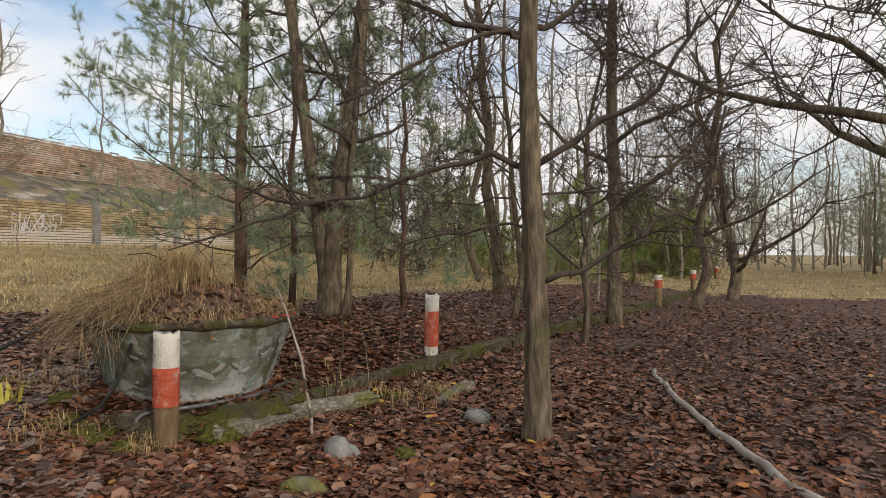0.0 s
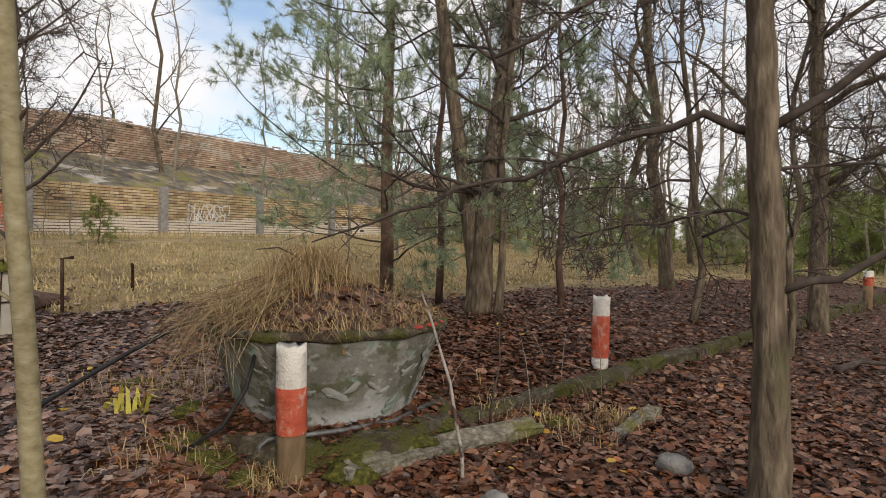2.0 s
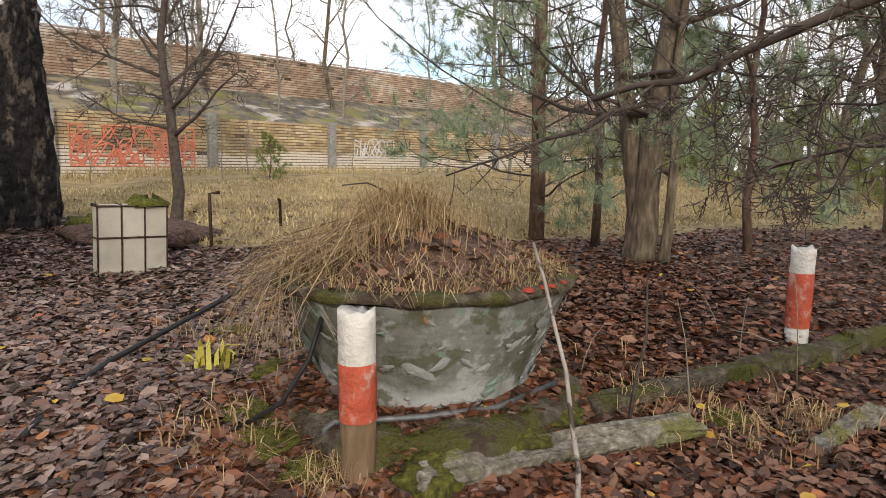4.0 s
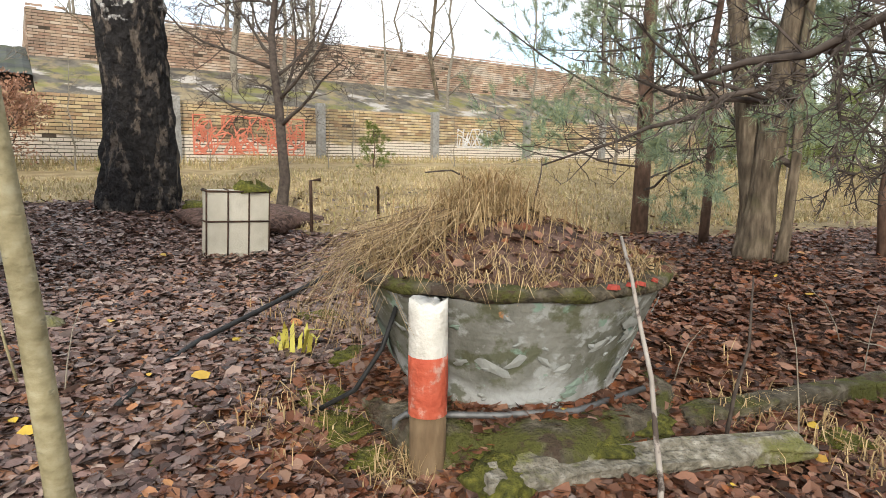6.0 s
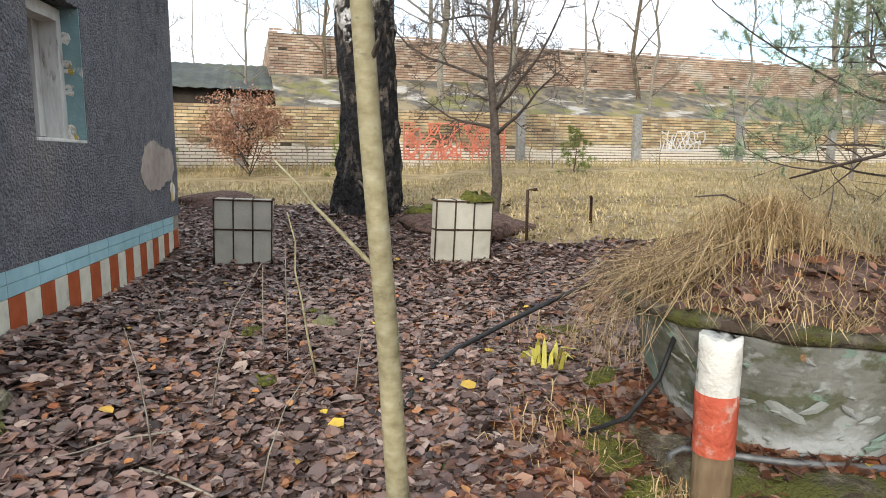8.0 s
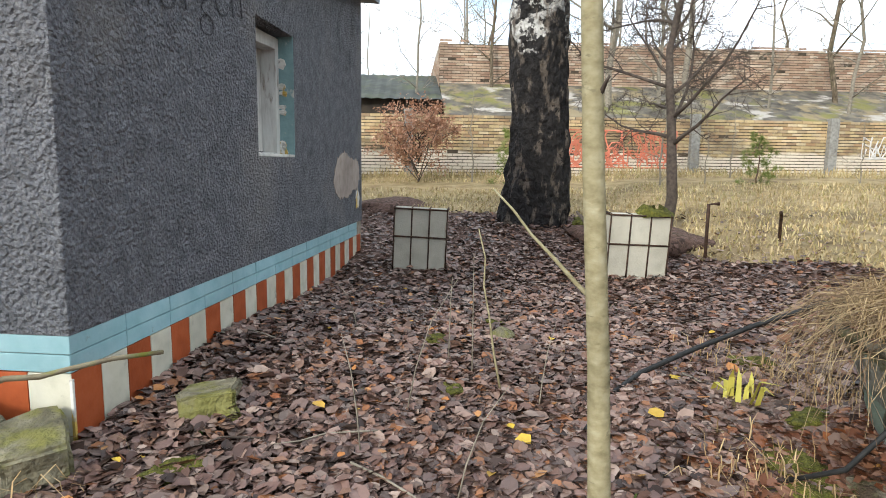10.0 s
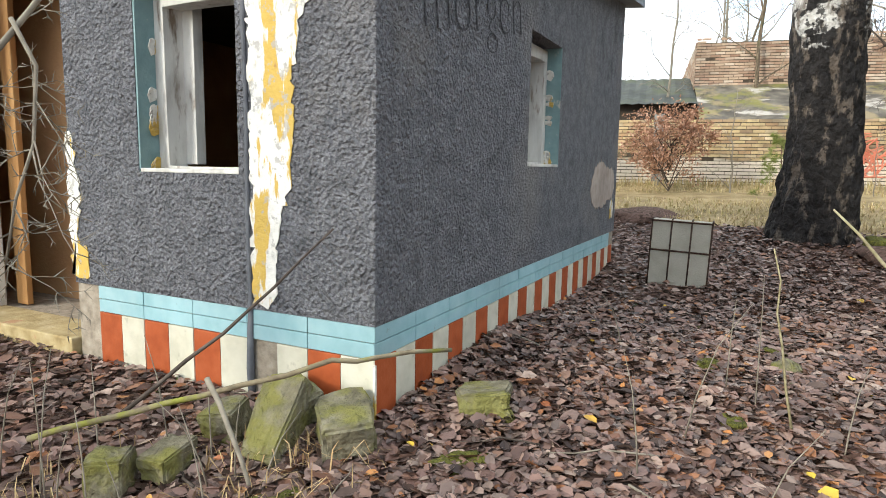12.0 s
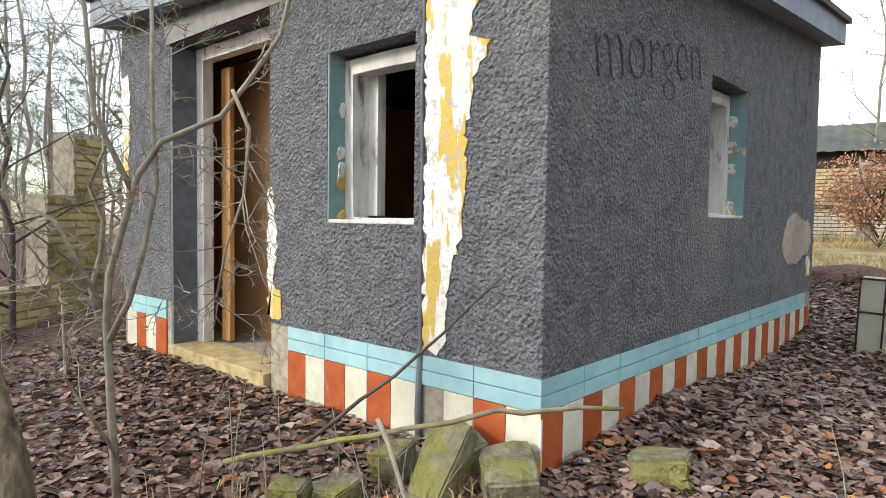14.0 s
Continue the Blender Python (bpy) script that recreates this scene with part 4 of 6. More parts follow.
def hanging(name, count, material, seed, label):
    """Dead stalks lying over the planter's edge and hanging down outside."""
    rng = random.Random(seed)
    g = Geo()
    for _ in range(count):
        a = radians(rng.choice((rng.uniform(140, 288), rng.uniform(190, 285))))
        out = V(math.cos(a), math.sin(a), 0)
        side = V(-out.y, out.x, 0)
        p0 = V(PX, PY, 0) + out * rng.uniform(0.15, 0.45) + V(0, 0, rng.uniform(0.90, 1.06))
        reach = rng.uniform(0.62, 0.86)
        p1 = V(PX, PY, 0) + out * reach * 0.85 + side * rng.uniform(-0.2, 0.2) + V(0, 0, rng.uniform(0.80, 0.96))
        p2 = V(PX, PY, 0) + out * reach + side * rng.uniform(-0.45, 0.45) + V(0, 0, rng.uniform(0.52, 0.86))
        g.tube([p0, p1, p2], [0.0018, 0.0014, 0.0007], 3, False)
    tagged(new(name, g.mesh(name, material)), label, "grass", kind="stuff")


def edge_root(rng):
    a, r = rng.uniform(0, 6.28), rng.uniform(0.3, 0.62)
    return (PX + r * math.cos(a), PY + r * math.sin(a), 0.335 + 0.62 - 0.25 * r)


grass("tall_dry_grass", 1900, DRY_GRASS, mound_root, 0.34, 1.5, "tuft of tall dry grass growing in the planter", 11, 0.002)
grass("bent_dry_grass", 1000, DRY_GRASS, spill_root, 0.20, 2.2, "matted dry grass bent over the planter edge", 12, 0.002)
grass("low_dry_grass", 2600, DRY_GRASS, edge_root, 0.13, 2.2, "low matted dry grass along the planter rim", 14, 0.0022)
hanging("hanging_stalks", 330, DEAD_STALK, 13, "dead stalks hanging over the planter edge")


def mound_leaves():
    rng = random.Random(15)
    g = Geo()
    outline = [(-0.5, 0), (-0.2, 0.34), (0.2, 0.3), (0.55, 0), (0.2, -0.3), (-0.2, -0.34)]
    for _ in range(330):
        a, r = rng.uniform(0, 6.28), 0.63 * math.sqrt(rng.random())
        c = V(PX + r * math.cos(a), PY + r * math.sin(a), 0.335 + 0.72 - 0.36 * r + rng.uniform(0, 0.025))
        s = 0.055 * rng.uniform(0.6, 1.2)
        q = Euler((rng.gauss(0, 0.4), rng.gauss(0, 0.4), rng.uniform(0, 6.28))).to_matrix()
        g.add([c + q @ V(u * s, v * s, abs(v) * 0.3 * s) for u, v in outline], [(0, 1, 2, 3), (0, 3, 4, 5)])
    tagged(new("leaves_on_planter", g.mesh("leaves_on_planter", LEAVES)), "brown leaves lying on the planter soil", "leaves", kind="stuff")


mound_leaves()


def post(x, y, z0, top, r, name_label, white, red, tilt=0.0, seed=1, foot=None):
    """A round post with a white head, a red band and a bare foot."""
    t = thing("bollard", name_label, "bollard", (x, y, z0), "red and white posts along the kerb")
    t.rotation_euler = (0, radians(tilt), 0)
    def ring(name, a, b, m, rr, broken=False):
        n = 14
        g = Geo()
        zs = [a + (b - a) * i / 5 for i in range(6)]
        for z in zs:
            for i in range(n):
                c = math.tau * i / n
                d = rr * (1 + 0.05 * noise.noise(V(math.cos(c) * 2 + seed, math.sin(c) * 2, z * 8)))
                up = (0.03 * noise.noise(V(math.cos(c) * 2.5, math.sin(c) * 2.5, seed)) if broken and z == zs[-1] else 0)
                g.v.append((d * math.cos(c), d * math.sin(c), z + up))
        for j in range(5):
            for i in range(n):
                k = (i + 1) % n
                g.f.append((j * n + i, j * n + k, (j + 1) * n + k, (j + 1) * n + i))
        k0 = len(g.v)
        g.v.append((0, 0, zs[-1] - (0.03 if broken else 0)))
        g.f += [(5 * n + i, 5 * n + (i + 1) % n, k0) for i in range(n)]
        part(name, g.mesh(name, m, True), t)
    ring("foot", -0.15, red, foot or POST_BASE, r * 0.94)
    ring("red_band", red, white, POST_RED, r)
    ring("white_head", white, top, POST_WHITE, r * 0.985, True)
    return t


post(-2.935, 2.715, 0.21, 0.585, 0.066, "red and white painted wooden post beside the planter", 0.405, 0.205, 0, 2)
post(-2.83, 5.51, 0.30, 0.525, 0.066, "red and white painted post standing behind the kerb", 0.38, 0.06, 1, 5, POST_WHITE)
post(-1.85, 13.4, 0.16, 0.62, 0.075, "faded red and white post at the overgrown kerb", 0.53, 0.38, 0, 7)
post(-1.6, 18.5, 0.14, 0.62, 0.075, "faded red and white post at the overgrown kerb", 0.53, 0.38, 0, 8)
post(-1.3, 24.5, 0.16, 0.62, 0.075, "faded red and white post at the overgrown kerb", 0.53, 0.38, 0, 9)


def kerb_piece(x0, y0, x1, y1, z0, z1, w, height, seed, label, tilt=0.0, material=None):
    a, b = V(x0, y0, z0), V(x1, y1, z1)
    d = b - a
    g = Geo()
    g.box(-w / 2, w / 2, 0, d.length, -height, 0)
    m = bevelled(g, "kerb", material or MOSSY_CONCRETE, 0.012, 0.03, seed, 6)
    ob = new("kerbstone", m)
    ob.matrix_world = Matrix.Translation(a) @ Euler((math.atan2(d.z, math.hypot(d.x, d.y)), radians(tilt), math.atan2(-d.x, d.y))).to_matrix().to_4x4()
    tagged(ob, label, "kerb", "kerbstones along the track")


kerb_piece(-2.70, 2.80, -2.47, 3.98, 0.295, 0.29, 0.12, 0.075, 1, "broken pale concrete kerb lying loose", 14, PALE_KERB)
kerb_piece(-2.17, 4.32, -2.19, 4.92, 0.19, 0.215, 0.09, 0.12, 2, "short broken piece of concrete kerb in leaves", 10, PALE_KERB)
ky = 3.75
for k in range(14):
    kerb_piece(kerb_x(ky) + 0.02, ky, kerb_x(ky + 1.0) + 0.02, ky + 0.985, 0.285 + 0.015 * (k % 3), 0.295 + 0.012 * ((k + 1) % 2), 0.13, 0.26, 3 + k, "mossy concrete kerb half buried in leaves", (k % 3 - 1) * 3)
    ky += 1.0


def base_slab():
    """The mossy concrete base round the planter."""
    g = lathe([(0.76, -0.25), (0.71, -0.05), (0.67, 0.02), (0.58, 0.038), (0.3, 0.04)], 72, 0.14, 8, True)
    ob = new("round_slab", g.mesh("round_slab", MOSSY_CONCRETE, True))
    ob.location = (PX, PY, 0.312)
    tagged(ob, "mossy round concrete slab under the planter", "slab")


base_slab()


# ---- trees ----
def wander(rng, p, d, length, steps, bend, up=0.0):
    pts = [p.copy()]
    d = d.normalized()
    for _ in range(steps):
        d = (d + V(rng.gauss(0, bend), rng.gauss(0, bend), rng.gauss(0, bend) + up)).normalized()
        p = p + d * (length / steps)
        pts.append(p)
    return pts


def twigs_from(rng, g, pts, r0, level, length, count, spread, sides=3, up=0.05, ends=None, bend=0.16, steps=4):
    """Side shoots along a branch, and theirs in turn."""
    n = len(pts) - 1
    for _ in range(count):
        s = rng.uniform(0.25, 1.0) * n
        i = min(int(s), n - 1)
        p = pts[i].lerp(pts[i + 1], s - i)
        d = (pts[i + 1] - pts[i]).normalized()
        e = V(rng.gauss(0, 1), rng.gauss(0, 1), rng.gauss(0, 0.8))
        e = (e - d * e.dot(d)).normalized()
        q = (d * rng.uniform(0.3, 0.9) + e * spread).normalized()
        ln = length * rng.uniform(0.45, 1.1) * (1.15 - 0.5 * s / n)
        r = r0 * rng.uniform(0.7, 1.0)
        sub = wander(rng, p, q, ln, steps, bend, up)
        g.tube(sub, [r * (1 - 0.8 * j / steps) for j in range(steps + 1)], sides, False)
        if ends is not None:
            ends.append(sub)
        if level > 0:
            twigs_from(rng, g, sub, max(0.0030, r * 0.70), level - 1, ln * 0.55, max(2, int(count * 0.6)), spread, 3, up, ends, bend, max(2, steps - 1))


def bare_tree(name, x, y, height, r, seed, label, bark, twig, lean=(0, 0), limbs=9, first=0.3, reach=0.35, twig_count=7, level=2, group="", wiggle=0.05, twig_r=0.24, built=None, spread=0.9, stem_top=0.25, steps=4, finest=0.006):
    """A leafless tree: tapered stem, limbs, and fine twigs."""
    rng = random.Random(seed)
    t = thing(name, label, "tree", (x, y, ground_z(x, y) - 0.05), group)
    pts = [V(0, 0, 0)]
    n = 9
    for i in range(1, n + 1):
        k = i / n
        pts.append(V(lean[0] * k * height + rng.gauss(0, wiggle), lean[1] * k * height + rng.gauss(0, wiggle), height * k))
    radii = [r * (1.35 if i == 0 else 1) * (1 - (1 - stem_top) * (i / n)) for i in range(n + 1)]
    g = Geo()
    fine = [pts[0], pts[0].lerp(pts[1], 0.15)] + pts[1:]
    rr = [radii[0], r * 1.08] + radii[1:]
    g.tube(fine, rr, 9)
    part("trunk", g.mesh("trunk", bark, True), t)
    tg = Geo()
    todo = built or []
    if not built:
        for k in range(limbs):
            s = first + (1 - first) * (k + rng.random() * 0.7) / limbs
            i = min(int(s * n), n - 1)
            p = pts[i].lerp(pts[i + 1], s * n - i)
            a = rng.uniform(0, 6.28) + k * 2.4
            todo.append((p, V(math.cos(a), math.sin(a), rng.uniform(0.25, 0.9)), height * reach * rng.uniform(0.6, 1.1) * (1.2 - 0.6 * s), r * (1 - 0.75 * s) * 0.5))
    for p, d, ln, lr in todo:
        lp = wander(rng, p, d, ln, 6, 0.16, 0.05)
        lg = Geo()
        lg.tube(lp, [lr * (1 - 0.13 * i) for i in range(7)], 5)
        part("limb", lg.mesh("limb", bark if lr > 0.03 else twig, True), t)
        twigs_from(rng, tg, lp, max(finest if r > 0.035 else 0.0035, lr * twig_r), level - 1, ln * 0.5, twig_count, spread, steps=steps)
    tagged(part("twigs", tg.mesh("twigs", twig), t), kind="stuff")
    return t


R0, F0 = V(0.897, 0.4415, 0), V(-0.4415, 0.897, 0)


def oak():
    """The young tree beside the track, with its own crooked limbs."""
    rng = random.Random(21)
    x, y = -1.31, 3.89
    t = thing("young_tree", "young leafless tree with crooked spreading limbs beside the track", "tree", (x, y, ground_z(x, y) - 0.03))
    g = Geo()
    z0 = t.location.z
    stem = [V(0, 0, 0), V(0, 0, 0.12), V(0, 0, 0.6), R0 * -0.02 + V(0, 0, 1.1), R0 * -0.05 + V(0, 0, 1.7 - z0), R0 * -0.06 + V(0, 0, 2.1 - z0), R0 * -0.07 + V(0, 0, 2.45 - z0), R0 * -0.03 + V(0, 0, 3.2), R0 * -0.1 + V(0, 0, 4.4), R0 * 0.05 + V(0, 0, 6.0)]
    g = Geo()
    path, rad = [], []
    rs = [0.10, 0.080, 0.070, 0.063, 0.062, 0.052, 0.055, 0.036, 0.026, 0.01]
    for i in range(len(stem) - 1):
        for k in range(8):
            path.append(stem[i].lerp(stem[i + 1], k / 8))
            rad.append(rs[i] + (rs[i + 1] - rs[i]) * k / 8)
    g.tube(path, rad, 20)
    for j, p in enumerate(g.v):
        c = path[j // 20]
        o = p - c
        g.v[j] = p + o * 0.22 * noise.noise(V(o.x * 55, o.y * 55, p.z * 7))
    part("trunk", g.mesh("trunk", BARK, True), t)
    n1, n2, n0 = stem[4], stem[6], stem[2] + V(0, 0, 0.32)
    limbs = [
        (n1, [(-0.21, 0.08), (-0.47, 0.03), (-0.73, -0.06), (-0.98, -0.16), (-1.3, -0.2)], 0.2, 0.021),
        (n1, [(0.28, 0.18), (0.5, 0.31), (0.7, 0.45), (0.80, 0.62), (0.91, 0.83)], -0.15, 0.021),
        (n0, [(0.24, 0.08), (0.55, 0.28), (0.80, 0.45), (0.93, 0.65), (0.98, 0.98)], -0.2, 0.018),
        (n2, [(-0.3, 0.08), (-0.52, 0.19), (-0.75, 0.32), (-1.1, 0.6)], 0.3, 0.022),
        (n2, [(-0.12, 0.0), (-0.4, -0.07), (-0.75, -0.27), (-1.05, -0.45)], -0.25, 0.016),
        (n2, [(0.1, 0.08), (0.27, 0.2), (0.45, 0.36), (0.75, 0.66)], 0.25, 0.024),
        (n1 + V(0, 0, -0.1), [(0.2, -0.03), (0.5, 0.0), (0.8, -0.05), (1.1, -0.02)], 0.5, 0.010),
        (n1 + V(0, 0, -0.35), [(-0.2, 0.03), (-0.5, -0.02), (-0.8, -0.1)], 0.6, 0.009),
    ]
    tg = Geo()
    for root, offs, depth, r in limbs:
        pts = [root] + [root + R0 * a + V(0, 0, b) + F0 * depth * (i + 1) / len(offs) for i, (a, b) in enumerate(offs)]
        fine = []
        for p, q in zip(pts, pts[1:]):
            fine += [p + V(rng.gauss(0, 0.012), rng.gauss(0, 0.012), rng.gauss(0, 0.012)) if fine else p, p.lerp(q, 0.5) + V(rng.gauss(0, 0.02), rng.gauss(0, 0.02), rng.gauss(0, 0.02))]
        fine.append(pts[-1])
        n = len(fine)
        lg = Geo()
        lg.tube(fine, [r * (1 - 0.6 * i / n) for i in range(n)], 6)
        part("limb", lg.mesh("limb", TWIG, True), t)
        twigs_from(rng, tg, fine, max(0.006, r * 0.28), 2, 0.7, 17, 0.9, 3, 0.0, None, 0.22)
    tagged(part("twigs", tg.mesh("twigs", TWIG), t), kind="stuff")


oak()


def pine(name, x, y, height, r, seed, label, needles, low=0.14, reach=0.30, limbs=26, tufts=5, needle=0.085, per=20):
    """A Scots pine: reddish stem, whorled limbs and tufts of long needles."""
    rng = random.Random(seed)
    t = thing(name, label, "tree", (x, y, ground_z(x, y) - 0.05))
    pts = [V(rng.gauss(0, 0.03) if i else 0, rng.gauss(0, 0.03) if i else 0, height * i / 8) for i in range(9)]
    g = Geo()
    g.tube(pts, [r * (1.0 - 0.1 * i) for i in range(9)], 9)
    part("trunk", g.mesh("trunk", PINE_BARK, True), t)
    tg, ng = Geo(), Geo()
    ends = []
    for k in range(limbs):
        s = low + (0.97 - low) * k / limbs
        a = k * 2.4 + rng.uniform(-0.4, 0.4)
        ln = height * reach * (1.08 - 0.8 * s) * rng.uniform(0.7, 1.15)
        i = min(int(s * 8), 7)
        p = pts[i].lerp(pts[i + 1], s * 8 - i)
        lp = wander(rng, p, V(math.cos(a), math.sin(a), 0.15), ln, 6, 0.12, 0.03)
        tg.tube(lp, [r * 0.16 * (1 - 0.13 * j) for j in range(7)], 4, False)
        ends.append(lp)
        twigs_from(rng, tg, lp, r * 0.05, 1, ln * 0.42, tufts, 0.7, 3, 0.06, ends)
    for sub in ends:
        m = len(sub) - 1
        for q in (1.0, 0.88, 0.76, 0.62):
            i = min(int(q * m), m - 1)
            p = sub[i].lerp(sub[i + 1], q * m - i)
            d = (sub[i + 1] - sub[i]).normalized()
            for _ in range(per):
                e = (d * rng.uniform(0.2, 1.1) + V(rng.gauss(0, 0.7), rng.gauss(0, 0.7), rng.gauss(0, 0.7))).normalized()
                ln = needle * rng.uniform(0.6, 1.2)
                w = e.orthogonal().normalized() * needle * 0.021
                kk = len(ng.v)
                ng.v += [p - w, p + w, p + e * ln]
                ng.f.append((kk, kk + 1, kk + 2))
    tagged(part("branches", tg.mesh("branches", TWIG), t), kind="stuff")
    tagged(part("needles", ng.mesh("needles", needles), t), kind="stuff")
    return t


pine("pine_tree", -6.45, 6.85, 7.5, 0.095, 31, "Scots pine with reddish trunk and low hanging branches", NEEDLES, 0.07, 0.36, 52, 8, 0.10, 17)
pine("pine_tree", -5.6, 6.9, 5.0, 0.05, 32, "slim young Scots pine with bluish green needles", NEEDLES, 0.10, 0.40, 24, 7, 0.10, 16)
pine("pine_tree", -4.3, 7.6, 4.6, 0.045, 33, "slim young Scots pine among bare trees", NEEDLES, 0.12, 0.36, 22, 7, 0.10, 16)


def double_tree():
    """The old two-stemmed tree behind the planter."""
    rng = random.Random(41)
    x, y = -4.65, 6.40
    t = thing("old_tree", "old two-stemmed leafless tree with furrowed bark", "tree", (x, y, ground_z(x, y) - 0.05))
    stems = [([(0.02, 0), (-0.02, 0.5), (-0.12, 1.2), (-0.28, 2.2), (-0.42, 3.2), (-0.62, 4.6), (-0.8, 7.0)], 0.105, 0.1),
             ([(0.0, 0), (0.04, 0.5), (0.10, 1.2), (0.22, 2.2), (0.36, 3.2), (0.45, 4.6), (0.6, 7.5)], 0.125, -0.05),
             ([(0.22, 0), (0.25, 0.4), (0.28, 0.9), (0.26, 1.6), (0.34, 2.4), (0.4, 3.6), (0.5, 4.5)], 0.045, -0.2)]
    tg = Geo()
    for offs, r, dep in stems:
        pts = [R0 * a + F0 * dep * b * 0.3 + V(0, 0, b) for a, b in offs]
        g = Geo()
        fine, rad = [], []
        for i in range(len(pts) - 1):
            for k in range(3):
                fine.append(pts[i].lerp(pts[i + 1], k / 3))
                s = (i + k / 3) / (len(pts) - 1)
                rad.append(r * (1 - 0.55 * s) * (1.35 if i == 0 and k == 0 else 1.12 if i == 0 else 1))
        g.tube(fine, rad, 14)
        for j, p in enumerate(g.v):
            g.v[j] = p + (p - fine[j // 14]) * 0.16 * noise.noise(V(p.x * 14, p.y * 14, p.z * 2))
        part("trunk", g.mesh("trunk", BARK, True), t)
        for k in range(10):
            s = rng.uniform(0.28, 1.0) * (len(pts) - 1.01)
            i = int(s)
            p = pts[i].lerp(pts[i + 1], s - i)
            a = rng.uniform(0, 6.28)
            ln = rng.uniform(0.9, 2.3)
            lp = wander(rng, p, V(math.cos(a), math.sin(a), rng.uniform(-0.1, 0.8)), ln, 7, 0.17, 0.02)
            lr = rng.uniform(0.013, 0.03)
            lg = Geo()
            lg.tube(lp, [lr * (1 - 0.11 * q) for q in range(8)], 6)
            part("limb", lg.mesh("limb", TWIG, True), t)
            twigs_from(rng, tg, lp, lr * 0.3, 2, ln * 0.5, 9, 0.9)
    tagged(part("twigs", tg.mesh("twigs", TWIG), t), kind="stuff")


double_tree()
bare_tree("bare_tree", -2.05, 10.0, 9.0, 0.115, 51, "tall leafless tree beside the kerb", BARK, TWIG, (-0.03, 0.02), 18, 0.15, 0.28, 11, 3, finest=0.008)
bare_tree("bare_tree", -4.5, 11.6, 9.0, 0.12, 52, "leaning leafless tree in the copse", BARK, TWIG, (-0.10, -0.02), 15, 0.18, 0.25, 10, 3, wiggle=0.12, finest=0.008)
bare_tree("bare_tree", -6.3, 15.0, 9.0, 0.11, 53, "slender crooked leafless tree", BARK, TWIG, (-0.05, -0.03), 11, 0.25, 0.25, 6, 3, wiggle=0.15)
bare_tree("bare_tree", -1.95, 7.7, 4.6, 0.04, 54, "thin leafless sapling beside the kerb", BARK, TWIG, (0.03, 0.0), 14, 0.12, 0.32, 10, 3)
bare_tree("bare_tree", -3.0, 8.2, 5.5, 0.045, 55, "thin leafless sapling among leaves", BARK, TWIG, (-0.03, 0.0), 14, 0.15, 0.3, 10, 3)
bare_tree("bare_tree", -1.2, 13.5, 7.5, 0.10, 56, "leafless tree over the kerb", BARK, TWIG, (0.12, -0.05), 17, 0.12, 0.35, 11, 3, wiggle=0.12, finest=0.009)
bare_tree("bare_tree", -0.6, 16.5, 6.0, 0.14, 57, "gnarled leafless tree beside the track", BARK, TWIG, (-0.15, 0.05), 19, 0.1, 0.45, 11, 3, wiggle=0.15, finest=0.010)
bare_tree("overhanging_tree", 1.75, 7.0, 6.5, 0.16, 58, "old leafless tree with branches hanging over the track", BARK, TWIG, (0.0, 0.0), 30, 0.25, 0.55, 14, 3, finest=0.008)


def sapling():
    """The smooth pale young tree close by the walker."""
    rng = random.Random(61)
    x, y = -2.78, 1.70
    t = thing("young_ash_tree", "slim young tree with smooth pale yellowish bark", "tree", (x, y, ground_z(x, y) - 0.03))
    g = Geo()
    pts = [V(0, 0, 0), V(0.02, -0.016, 0.3), V(0.046, -0.04, 0.7), V(0.08, -0.08, 1.2), V(0.112, -0.112, 1.7), V(0.145, -0.145, 2.2), V(0.16, -0.20, 3.0), V(0.22, -0.26, 4.2)]
    g.tube(pts, [0.036, 0.031, 0.029, 0.027, 0.025, 0.022, 0.017, 0.007], 14)
    part("trunk", g.mesh("trunk", PALE_BARK, True), t)
    for z, a, d, r in ((0.86, -1.75, 0.40, 0.007), (1.02, 3.4, 0.10, 0.009), (1.35, 0.6, 0.08, 0.009), (1.6, 3.6, 0.06, 0.01), (2.4, 1.6, 0.9, 0.012), (2.7, 4.2, 0.8, 0.01), (3.0, 0.4, 0.7, 0.01)):
        lp = wander(rng, V(0.066 * z, -0.065 * z, z), V(math.cos(a), math.sin(a), 0.9), d, 5, 0.1)
        lg = Geo()
        lg.tube(lp, [r * (1 - 0.13 * i) for i in range(6)], 6)
        part("twig", lg.mesh("twig", PALE_BARK if d > 0.3 else TWIG, True), t)


sapling()


